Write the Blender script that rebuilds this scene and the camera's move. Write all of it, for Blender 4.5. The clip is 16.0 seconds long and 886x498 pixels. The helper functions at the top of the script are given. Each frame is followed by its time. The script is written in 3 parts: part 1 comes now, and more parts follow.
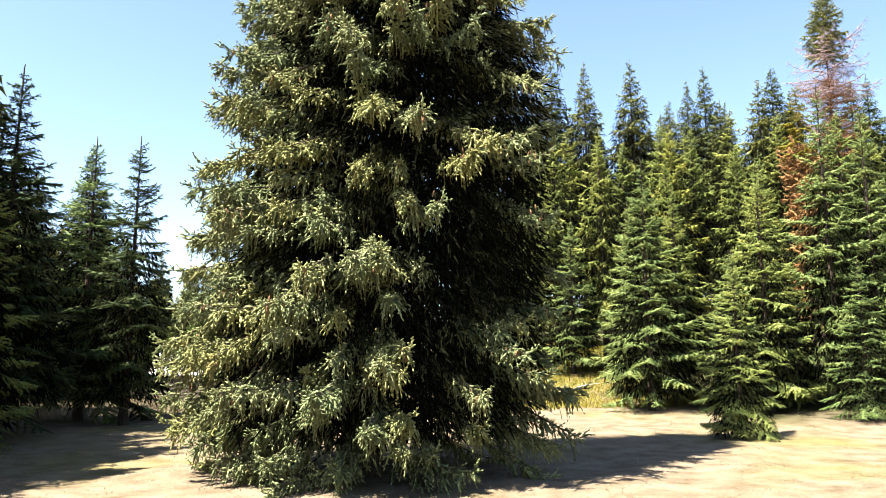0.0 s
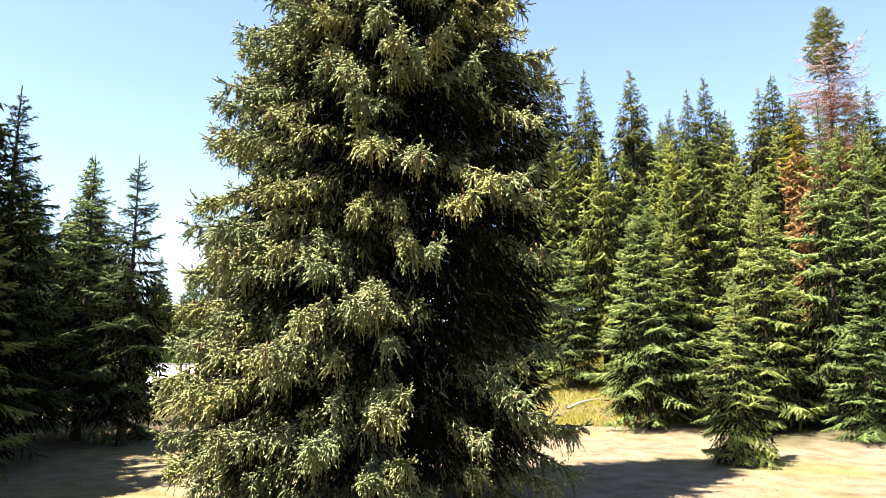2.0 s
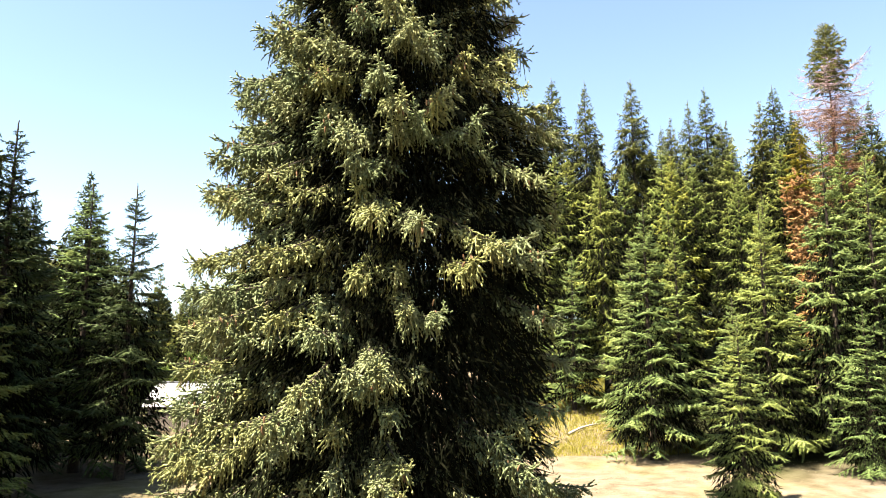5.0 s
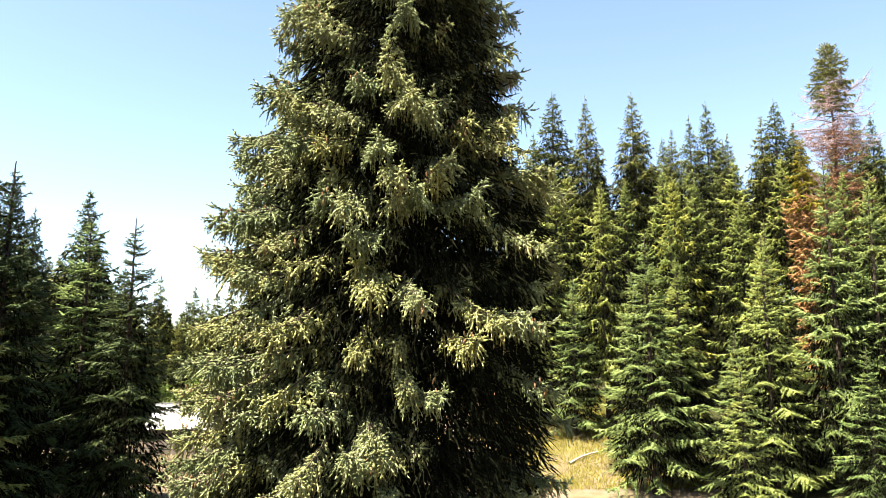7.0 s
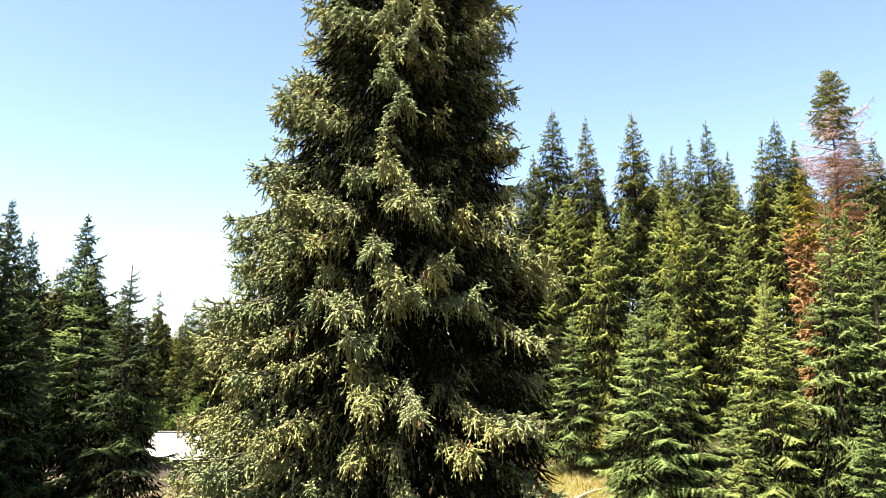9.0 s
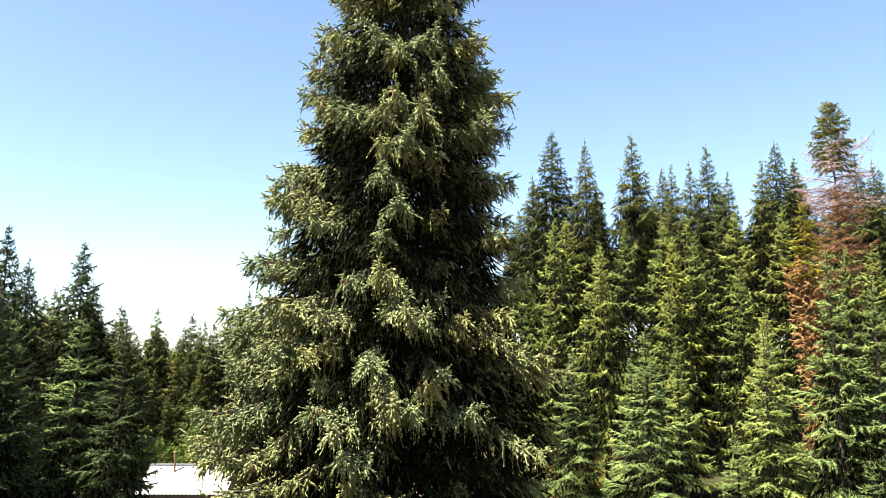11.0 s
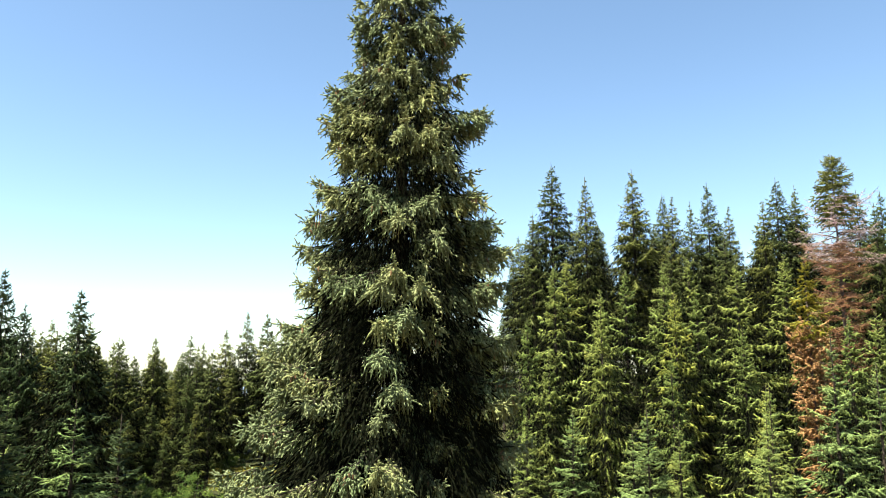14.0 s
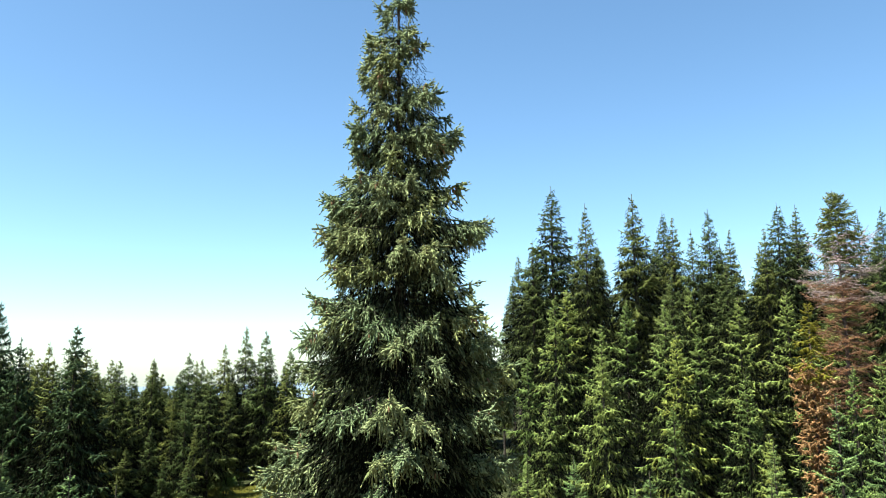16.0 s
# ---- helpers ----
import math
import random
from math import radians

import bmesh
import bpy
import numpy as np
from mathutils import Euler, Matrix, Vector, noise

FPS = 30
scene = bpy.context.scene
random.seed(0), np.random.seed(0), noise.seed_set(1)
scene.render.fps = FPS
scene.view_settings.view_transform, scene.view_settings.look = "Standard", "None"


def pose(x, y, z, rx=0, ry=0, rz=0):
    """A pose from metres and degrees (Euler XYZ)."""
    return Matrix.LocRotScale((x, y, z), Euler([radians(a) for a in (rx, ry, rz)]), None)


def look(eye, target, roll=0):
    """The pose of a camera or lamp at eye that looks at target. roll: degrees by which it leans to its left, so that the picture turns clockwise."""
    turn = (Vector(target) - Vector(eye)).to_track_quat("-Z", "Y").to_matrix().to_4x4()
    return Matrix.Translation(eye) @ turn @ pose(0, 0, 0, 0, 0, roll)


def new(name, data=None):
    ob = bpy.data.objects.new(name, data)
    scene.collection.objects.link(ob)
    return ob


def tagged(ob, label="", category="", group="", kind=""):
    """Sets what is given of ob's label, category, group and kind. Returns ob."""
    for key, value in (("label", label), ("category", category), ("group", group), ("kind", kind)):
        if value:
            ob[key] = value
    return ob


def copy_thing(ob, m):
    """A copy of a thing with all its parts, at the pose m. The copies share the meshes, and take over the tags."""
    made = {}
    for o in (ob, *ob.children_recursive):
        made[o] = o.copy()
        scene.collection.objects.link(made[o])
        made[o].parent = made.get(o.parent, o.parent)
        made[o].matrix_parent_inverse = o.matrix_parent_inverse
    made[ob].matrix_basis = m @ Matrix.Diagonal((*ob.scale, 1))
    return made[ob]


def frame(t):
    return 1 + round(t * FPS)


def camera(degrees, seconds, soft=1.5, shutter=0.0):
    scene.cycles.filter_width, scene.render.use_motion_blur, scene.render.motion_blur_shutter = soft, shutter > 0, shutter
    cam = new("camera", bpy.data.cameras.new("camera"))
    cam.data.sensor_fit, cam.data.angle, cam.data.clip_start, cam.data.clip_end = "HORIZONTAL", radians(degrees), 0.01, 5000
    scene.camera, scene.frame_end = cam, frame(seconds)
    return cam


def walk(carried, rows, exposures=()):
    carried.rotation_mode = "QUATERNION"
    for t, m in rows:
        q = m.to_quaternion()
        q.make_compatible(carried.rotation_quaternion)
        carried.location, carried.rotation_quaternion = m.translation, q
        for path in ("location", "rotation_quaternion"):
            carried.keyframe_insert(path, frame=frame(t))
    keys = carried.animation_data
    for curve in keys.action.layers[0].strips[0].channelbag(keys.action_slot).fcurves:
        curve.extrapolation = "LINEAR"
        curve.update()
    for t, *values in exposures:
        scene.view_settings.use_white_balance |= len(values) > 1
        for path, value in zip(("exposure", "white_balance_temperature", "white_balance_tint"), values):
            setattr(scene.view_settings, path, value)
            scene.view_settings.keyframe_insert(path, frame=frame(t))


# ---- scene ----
cam = camera(62.9, 16.0, soft=0.5)
METRES, EYE, TILT, LEAN, TURN = 16.0, 2.8, 8.8, 0.0, 0.0
ROWS = [
    (0.0, 0.0, 0.0, 0.0, 0.0, 0.0, -0.0),
    (0.5, -0.0003, 0.0023, 0.013, 0.0, 0.01, -0.02),
    (1.0, -0.0004, 0.005, 0.0269, -0.0, 0.01, -0.02),
    (1.5, -0.0003, 0.0078, 0.041, -0.01, 0.02, -0.03),
    (2.0, -0.0, 0.0109, 0.0557, -0.02, 0.01, -0.03),
    (2.5, 0.0006, 0.0145, 0.0709, -0.02, 0.01, -0.06),
    (3.0, 0.0007, 0.0173, 0.086, -0.03, -0.01, -0.07),
    (3.5, 0.0003, 0.0195, 0.101, -0.04, 0.0, -0.08),
    (4.0, -0.0001, 0.0219, 0.1162, -0.03, -0.0, -0.08),
    (6.5, -0.0007, 0.0368, 0.2126, 0.02, 0.02, -0.01),
    (7.0, -0.0004, 0.041, 0.2461, 0.03, 0.04, -0.01),
    (7.5, 0.0003, 0.0459, 0.2795, 0.02, 0.06, -0.02),
    (8.0, 0.0009, 0.0504, 0.3125, 0.03, 0.07, 0.0),
    (8.5, 0.0018, 0.0552, 0.3463, 0.03, 0.06, -0.02),
    (9.0, 0.0025, 0.0605, 0.3832, 0.02, 0.04, -0.05),
    (11.5, 0.0075, 0.0847, 0.5755, -0.05, 0.11, -0.09),
    (12.0, 0.0095, 0.09, 0.6157, -0.06, 0.13, -0.1),
    (12.5, 0.0106, 0.0946, 0.6569, -0.07, 0.16, -0.1),
    (13.0, 0.0098, 0.0977, 0.7007, -0.08, 0.18, -0.12),
    (13.5, 0.0076, 0.102, 0.748, -0.09, 0.18, -0.14),
    (14.0, 0.0049, 0.1091, 0.7984, -0.09, 0.17, -0.11),
    (14.5, 0.0031, 0.1172, 0.8499, -0.11, 0.16, -0.03),
    (15.0, 0.0029, 0.1269, 0.8963, -0.12, 0.14, 0.03),
    (15.5, 0.0034, 0.135, 0.9413, -0.15, 0.14, 0.07),
    (16.0, 0.0052, 0.144, 0.9886, -0.14, 0.12, 0.07),
]
EXPOSURES = [(0.0, 2.97, 6600, 10), (4.0, 3.02, 7000, 11), (7.0, 2.98, 7000, 10), (9.0, 2.86, 6900, 10), (12.5, 2.56, 6600, 4), (14.5, 2.38, 6350, 0), (16.0, 2.22, 5750, -5)]
walk(cam, [(t, pose(0, 0, EYE, TILT, LEAN, TURN) @ pose(METRES * x, METRES * y, METRES * z, 90 + pitch, roll, yaw)) for t, x, y, z, yaw, pitch, roll in ROWS], EXPOSURES)

# ---- world, sun ----
SUN_TO = Vector((-0.80, -0.60, 1.86)).normalized()
world = bpy.data.worlds.new("world")
scene.world = world
world.use_nodes = True
wn = world.node_tree.nodes
sky = wn.new("ShaderNodeTexSky")
sky.sky_type = "NISHITA"
sky.sun_disc = False
sky.sun_elevation = math.asin(SUN_TO.z)
sky.sun_rotation = math.atan2(SUN_TO.x, SUN_TO.y)
sky.altitude = 1100
sky.air_density, sky.dust_density, sky.ozone_density = 1.0, 0.9, 0.8
wn["Background"].inputs["Strength"].default_value = 0.05
world.node_tree.links.new(sky.outputs[0], wn["Background"].inputs["Color"])
sun_data = bpy.data.lights.new("sun", "SUN")
sun_data.energy, sun_data.angle, sun_data.color = 5.0, radians(0.53), (1.0, 0.94, 0.83)
sun = new("sun", sun_data)
sun.matrix_world = look(SUN_TO * 80, (0, 0, 0))


# ---- materials ----
def material(name):
    m = bpy.data.materials.new(name)
    m.use_nodes = True
    nt = m.node_tree
    return m, nt, nt.nodes["Principled BSDF"]


def ramp(nt, source, stops):
    r = nt.nodes.new("ShaderNodeValToRGB")
    while len(r.color_ramp.elements) < len(stops):
        r.color_ramp.elements.new(0.5)
    for e, (p, c) in zip(r.color_ramp.elements, stops):
        e.position, e.color = p, (*c, 1)
    nt.links.new(source, r.inputs[0])
    return r.outputs[0]


def noise_tex(nt, scale, detail=4, coords="Object", rough=0.55):
    tc = nt.nodes.new("ShaderNodeTexCoord")
    n = nt.nodes.new("ShaderNodeTexNoise")
    n.inputs["Scale"].default_value, n.inputs["Detail"].default_value = scale, detail
    n.inputs["Roughness"].default_value = rough
    nt.links.new(tc.outputs[coords], n.inputs["Vector"])
    return n.outputs["Fac"]


def mixed(nt, fac, a, b, mode="MIX"):
    m = nt.nodes.new("ShaderNodeMix")
    m.data_type, m.blend_type = "RGBA", mode
    for i, v in ((0, fac), (6, a), (7, b)):
        if isinstance(v, (int, float)):
            m.inputs[i].default_value = v
        elif isinstance(v, tuple):
            m.inputs[i].default_value = (*v, 1)
        else:
            nt.links.new(v, m.inputs[i])
    return m.outputs[2]


def bump(nt, bsdf, height, strength, distance=0.02):
    b = nt.nodes.new("ShaderNodeBump")
    b.inputs["Strength"].default_value, b.inputs["Distance"].default_value = strength, distance
    nt.links.new(height, b.inputs["Height"])
    nt.links.new(b.outputs[0], bsdf.inputs["Normal"])


def needle_material(name, dark, mid, light, tired, through_light=0.14, patch=0.7, tired_from=0.62, fuzz=90.0):
    """Conifer needles: each spray a little different, with larger patches of older, duller growth."""
    m, nt, b = material(name)
    geo = nt.nodes.new("ShaderNodeNewGeometry")
    info = nt.nodes.new("ShaderNodeObjectInfo")
    fine = ramp(nt, geo.outputs["Random Per Island"], [(0.0, dark), (0.45, mid), (1.0, light)])
    patches = ramp(nt, noise_tex(nt, patch, 3), [(tired_from, (0, 0, 0)), (tired_from + 0.16, (0.8, 0.8, 0.8))])
    colour = mixed(nt, patches, fine, tired)
    whole = ramp(nt, info.outputs["Random"], [(0.0, (0.72, 0.80, 0.78)), (0.5, (1, 1, 1)), (1.0, (1.22, 1.12, 0.86))])
    colour = mixed(nt, 1.0, colour, whole, "MULTIPLY")
    nt.links.new(colour, b.inputs["Base Color"])
    b.inputs["Roughness"].default_value = 0.5
    b.inputs["Specular IOR Level"].default_value = 0.06
    bump(nt, b, noise_tex(nt, fuzz, 2), 0.7, 0.6 / fuzz)
    tr = nt.nodes.new("ShaderNodeBsdfTranslucent")
    nt.links.new(colour, tr.inputs["Color"])
    mx = nt.nodes.new("ShaderNodeMixShader")
    mx.inputs[0].default_value = through_light
    nt.links.new(b.outputs[0], mx.inputs[1])
    nt.links.new(tr.outputs[0], mx.inputs[2])
    nt.links.new(mx.outputs[0], nt.nodes["Material Output"].inputs["Surface"])
    return m


def bark_material(name, a, b_, scale=9.0, gloss=0.1):
    m, nt, b = material(name)
    n = noise_tex(nt, scale, 6)
    nt.links.new(ramp(nt, n, [(0.3, a), (0.7, b_)]), b.inputs["Base Color"])
    b.inputs["Roughness"].default_value = 0.95
    b.inputs["Specular IOR Level"].default_value = gloss
    bump(nt, b, n, 0.8, 0.03)
    return m


M_OLD = needle_material("old_spruce_needles", (0.06, 0.071, 0.031), (0.126, 0.142, 0.063), (0.198, 0.212, 0.106), (0.187, 0.157, 0.072), 0.03, tired_from=0.62)
M_YOUNG = needle_material("young_fir_needles", (0.072, 0.1, 0.034), (0.142, 0.186, 0.06), (0.215, 0.262, 0.09), (0.228, 0.238, 0.066), 0.04, 0.35, 0.55)
M_WOOD = needle_material("forest_needles", (0.092, 0.114, 0.03), (0.176, 0.204, 0.052), (0.26, 0.285, 0.078), (0.275, 0.262, 0.058), 0.04, 0.3, 0.58)
# darkened needle colour puts shade into the spruces on the left
M_DARK = needle_material("shade_dark_needles", (0.019, 0.03, 0.012), (0.035, 0.052, 0.02), (0.063, 0.083, 0.03), (0.09, 0.1, 0.03), 0.04, 0.4, 0.6)
M_SPIRE = needle_material("tall_spruce_needles", (0.052, 0.062, 0.019), (0.090, 0.103, 0.030), (0.137, 0.147, 0.044), (0.156, 0.152, 0.040), 0.04, 0.3, 0.58)
M_RUST = needle_material("rusty_dead_needles", (0.22, 0.1, 0.04), (0.4, 0.195, 0.078), (0.48, 0.27, 0.13), (0.36, 0.22, 0.11), 0.1)
M_GOLD = needle_material("yellowing_needles", (0.057, 0.062, 0.007), (0.126, 0.119, 0.015), (0.188, 0.156, 0.024), (0.201, 0.119, 0.030), 0.1)
M_TWIG = needle_material("bare_reddish_twigs", (0.1, 0.045, 0.024), (0.185, 0.088, 0.048), (0.25, 0.138, 0.08), (0.2, 0.088, 0.04), 0.05)
M_PINK = needle_material("bare_pinkish_limbs", (0.18, 0.12, 0.115), (0.3, 0.205, 0.2), (0.42, 0.32, 0.32), (0.26, 0.16, 0.13), 0.05)
M_LEAF = needle_material("shrub_leaves", (0.039, 0.072, 0.016), (0.087, 0.127, 0.023), (0.159, 0.190, 0.048), (0.190, 0.174, 0.056), 0.2)
M_BARK = bark_material("spruce_bark", (0.016, 0.012, 0.009), (0.059, 0.046, 0.036))
M_GREY = bark_material("dead_wood", (0.051, 0.036, 0.028), (0.126, 0.091, 0.075), 5)
M_PALE = bark_material("barkless_wood", (0.22, 0.19, 0.15), (0.36, 0.32, 0.26), 12)
# inner twigs coloured near black, so that crown gaps look shaded
M_SHADE_TWIGS = bark_material("twigs_blackened_for_shade", (0.003, 0.004, 0.002), (0.007, 0.007, 0.004), 3, 0.0)
M_CONE = bark_material("cone_scales", (0.085, 0.05, 0.026), (0.19, 0.115, 0.06), 40)

M_GROUND, nt, b = material("dry_meadow")
big, med, fin = noise_tex(nt, 0.12, 4), noise_tex(nt, 1.1, 5), noise_tex(nt, 16, 5)
straw = ramp(nt, med, [(0.25, (0.072, 0.053, 0.032)), (0.5, (0.130, 0.103, 0.072)), (0.75, (0.174, 0.145, 0.108))])
green = ramp(nt, med, [(0.3, (0.082, 0.077, 0.024)), (0.7, (0.145, 0.126, 0.053))])
col = mixed(nt, ramp(nt, big, [(0.5, (0, 0, 0)), (0.66, (0.8, 0.8, 0.8))]), straw, green)
sep = nt.nodes.new("ShaderNodeSeparateXYZ")
tcg = nt.nodes.new("ShaderNodeTexCoord")
nt.links.new(tcg.outputs["Object"], sep.inputs[0])
def math_node(op, a, c, d=0.0):
    m = nt.nodes.new("ShaderNodeMath")
    m.operation = op
    for slot, v in zip(m.inputs, (a, c, d)):
        if isinstance(v, (int, float)):
            slot.default_value = v
        else:
            nt.links.new(v, slot)
    return m.outputs[0]


# the wood's floor, coloured dark partly for the shade under its trees, begins nearer to the meadow on the hillside's
# right
reach = math_node("MULTIPLY_ADD", math_node("MINIMUM", math_node("MAXIMUM", sep.outputs["X"], -2.0), 15.0), 3.5, sep.outputs["Y"])
reach = math_node("MULTIPLY_ADD", big, 10.0, reach)
beyond = math_node("MULTIPLY_ADD", big, 14.0, math_node("ADD", sep.outputs["Y"], 12.0))
rng_in = nt.nodes.new("ShaderNodeMapRange")
rng_in.inputs["From Min"].default_value, rng_in.inputs["From Max"].default_value = 88, 93
nt.links.new(math_node("MAXIMUM", reach, beyond), rng_in.inputs["Value"])
floor_col = ramp(nt, med, [(0.3, (0.017, 0.021, 0.008)), (0.7, (0.041, 0.041, 0.017))])
col = mixed(nt, rng_in.outputs[0], col, floor_col)
col = mixed(nt, 0.55, col, ramp(nt, fin, [(0.3, (0.5, 0.45, 0.4)), (0.65, (1.05, 1.05, 1.05))]), "MULTIPLY")
nt.links.new(col, b.inputs["Base Color"])
b.inputs["Roughness"].default_value, b.inputs["Specular IOR Level"].default_value = 0.95, 0.05
bump(nt, b, fin, 0.9, 0.05)

M_GRASS, nt, b = material("dry_grass")
geo = nt.nodes.new("ShaderNodeNewGeometry")
nt.links.new(ramp(nt, geo.outputs["Random Per Island"], [(0.0, (0.106, 0.082, 0.048)), (0.6, (0.140, 0.113, 0.072)), (1.0, (0.183, 0.159, 0.106))]), b.inputs["Base Color"])
b.inputs["Roughness"].default_value, b.inputs["Specular IOR Level"].default_value = 0.8, 0.05
M_TALL, nt, b = material("yellow_green_grass")
geo = nt.nodes.new("ShaderNodeNewGeometry")
nt.links.new(ramp(nt, geo.outputs["Random Per Island"], [(0.0, (0.10, 0.095, 0.014)), (0.6, (0.16, 0.14, 0.022)), (1.0, (0.20, 0.165, 0.035))]), b.inputs["Base Color"])
b.inputs["Roughness"].default_value, b.inputs["Specular IOR Level"].default_value = 0.8, 0.05
# distance haze is painted into the ridge as a pale blue base colour
M_HILL, nt, b = material("painted_haze_hills")
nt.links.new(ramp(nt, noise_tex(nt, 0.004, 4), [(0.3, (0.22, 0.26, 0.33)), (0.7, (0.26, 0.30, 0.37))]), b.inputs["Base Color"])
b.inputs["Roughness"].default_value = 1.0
M_ROOF, nt, b = material("weathered_metal_roof")
n = noise_tex(nt, 2.2, 5)
nt.links.new(ramp(nt, n, [(0.3, (0.135, 0.135, 0.140)), (0.7, (0.202, 0.198, 0.198))]), b.inputs["Base Color"])
b.inputs["Metallic"].default_value, b.inputs["Roughness"].default_value = 0.2, 0.5
bump(nt, b, n, 0.2)
M_PLANK, nt, b = material("old_planks")
info = nt.nodes.new("ShaderNodeObjectInfo")
col = mixed(nt, 0.6, ramp(nt, info.outputs["Random"], [(0, (0.062, 0.048, 0.039)), (1, (0.126, 0.096, 0.072))]), ramp(nt, noise_tex(nt, 6, 6), [(0.3, (0.048, 0.039, 0.029)), (0.7, (0.145, 0.120, 0.096))]))
nt.links.new(col, b.inputs["Base Color"])
b.inputs["Roughness"].default_value = 0.9


# ---- builders ----
def mesh_of(name, verts, tris, mats, mat_index=None, quads=None):
    """A mesh from arrays of corners, triangles and quads."""
    me = bpy.data.meshes.new(name)
    verts = np.asarray(verts, np.float32)
    tris = np.zeros((0, 3), np.int32) if tris is None else np.asarray(tris, np.int32)
    quads = np.zeros((0, 4), np.int32) if quads is None or not len(quads) else np.asarray(quads, np.int32)
    loops = np.concatenate([tris.ravel(), quads.ravel()])
    totals = np.concatenate([np.full(len(tris), 3, np.int32), np.full(len(quads), 4, np.int32)])
    starts = np.concatenate([[0], np.cumsum(totals)[:-1]]).astype(np.int32)
    me.vertices.add(len(verts))
    me.vertices.foreach_set("co", verts.ravel())
    me.loops.add(len(loops))
    me.loops.foreach_set("vertex_index", loops.astype(np.int32))
    me.polygons.add(len(totals))
    me.polygons.foreach_set("loop_start", starts)
    if mat_index is not None:
        me.polygons.foreach_set("material_index", np.asarray(mat_index, np.int32))
    me.update(calc_edges=True)
    for m in mats:
        me.materials.append(m)
    return me


def unit(v):
    return v / np.maximum(np.linalg.norm(v, axis=-1, keepdims=True), 1e-9)


def blades(rng, pos, way, length, width, n, broad=0.2):
    """n narrow blades set round each twig and slanting forward."""
    pos, way = np.asarray(pos), unit(np.asarray(way))
    k = len(pos)
    e1, e2 = across(way)
    u = (np.arange(n)[None, :] + rng.random((k, n))) / n * 0.85
    phi = np.arange(n)[None, :] * 2.4 + rng.random((k, 1)) * 6.28 + rng.normal(0, 0.3, (k, n))
    lean = rng.uniform(0.45, 0.85, (k, n))
    lean[:, -1], u[:, -1] = 0.05, 0.8
    radial = np.cos(phi)[..., None] * e1[:, None] + np.sin(phi)[..., None] * e2[:, None]
    nd = np.cos(lean)[..., None] * way[:, None] + np.sin(lean)[..., None] * radial
    side = unit(np.cross(nd, way[:, None] + 0.01))
    base = pos[:, None] + way[:, None] * (length[:, None] * u)[..., None]
    nl = (width[:, None] * rng.uniform(1.0, 1.5, (k, n)) * (1.1 - 0.35 * u))[..., None]
    half = nl * broad
    v = np.stack([base - side * half, base + side * half, base + nd * nl], axis=2).reshape(-1, 3)
    return v, np.arange(len(v)).reshape(-1, 3)


def across(way):
    """Two directions square to each way."""
    ref = np.where(np.abs(way[:, 2:3]) > 0.9, [[1.0, 0, 0]], [[0, 0, 1.0]])
    e1 = unit(np.cross(way, ref))
    return e1, np.cross(way, e1)


def shoots_mesh(rng, P, W, le, r, blunt=False):
    """Needle-clad shoots: slender three-sided spikes, or, blunt, spindles that are thickest past the middle."""
    W = unit(np.asarray(W))
    k = len(P)
    e1, e2 = across(W)
    a0 = rng.random((k, 1)) * 6.28
    le, r = np.asarray(le)[:, None], np.asarray(r)[:, None]
    rim = [np.cos(a0 + a) * e1 + np.sin(a0 + a) * e2 for a in (0, 2.09, 4.19)]
    tip = P + W * le
    if blunt:
        bow = rng.normal(0, 0.07, (k, 3)) * le
        V = np.stack([P - 0.1 * W * le, *(P + W * le * 0.62 + bow + 1.06 * r * q for q in rim), tip], 1)
        t = [(0, 2, 1), (0, 3, 2), (0, 1, 3), (1, 2, 4), (2, 3, 4), (3, 1, 4)]
    else:
        V = np.stack([*(P + r * q for q in rim), tip], 1)
        t = [(0, 1, 3), (1, 2, 3), (2, 0, 3)]
    n = V.shape[1]
    F = (np.array(t)[None] + n * np.arange(k)[:, None, None]).reshape(-1, 3)
    return V.reshape(-1, 3), F


def fronds(rng, base, way, length, spacing, shoot, thick, droop=0.2, lift=0.0, roll=0.35, noise=0.16, spread=0.8):
    """Flat twigs: side shoots in two rows along an axis that droops a little, shorter towards its end. Gives place, way, length, radius."""
    base, way, length = np.asarray(base, float), unit(np.asarray(way, float)), np.asarray(length, float)
    n = len(base)
    k = np.maximum(3, (length / spacing).astype(int))
    i = np.repeat(np.arange(n), k)
    step = np.arange(len(i)) - np.repeat(np.cumsum(k) - k, k)
    u = (step + rng.random(len(i))) / k[i]
    side = unit(np.cross(way, np.array([0, 0, 1.0]) + rng.normal(0, roll, (n, 3))))
    sag = np.array([0, 0, -1.0])
    P = base[i] + way[i] * (length[i] * u)[:, None] + sag * (0.5 * droop * length[i] * u * u)[:, None]
    ax = unit(way[i] + sag * (droop * u)[:, None])
    sg = np.where((step + i) % 2 == 0, 1.0, -1.0)
    W = 0.7 * ax + side[i] * (sg * spread)[:, None] + rng.normal(0, noise, (len(i), 3)) + [0, 0, lift]
    le = np.minimum(shoot, 0.55 * length[i] + 0.04) * (1.12 - 0.6 * u) * rng.uniform(0.75, 1.25, len(i))
    # the clad axis, and the end shoot
    end = base + way * length[:, None] + sag * (0.5 * droop * length)[:, None]
    ew = unit(way + sag * droop)
    P = np.concatenate([P, base, end - ew * 0.3 * shoot])
    W = np.concatenate([W, end - base, ew + rng.normal(0, 0.1, (n, 3))])
    le = np.concatenate([le, np.linalg.norm(end - base, axis=1), np.full(n, 0.8 * shoot)])
    return P, W, le, thick * np.clip(le / shoot, 0.6, 1.1)


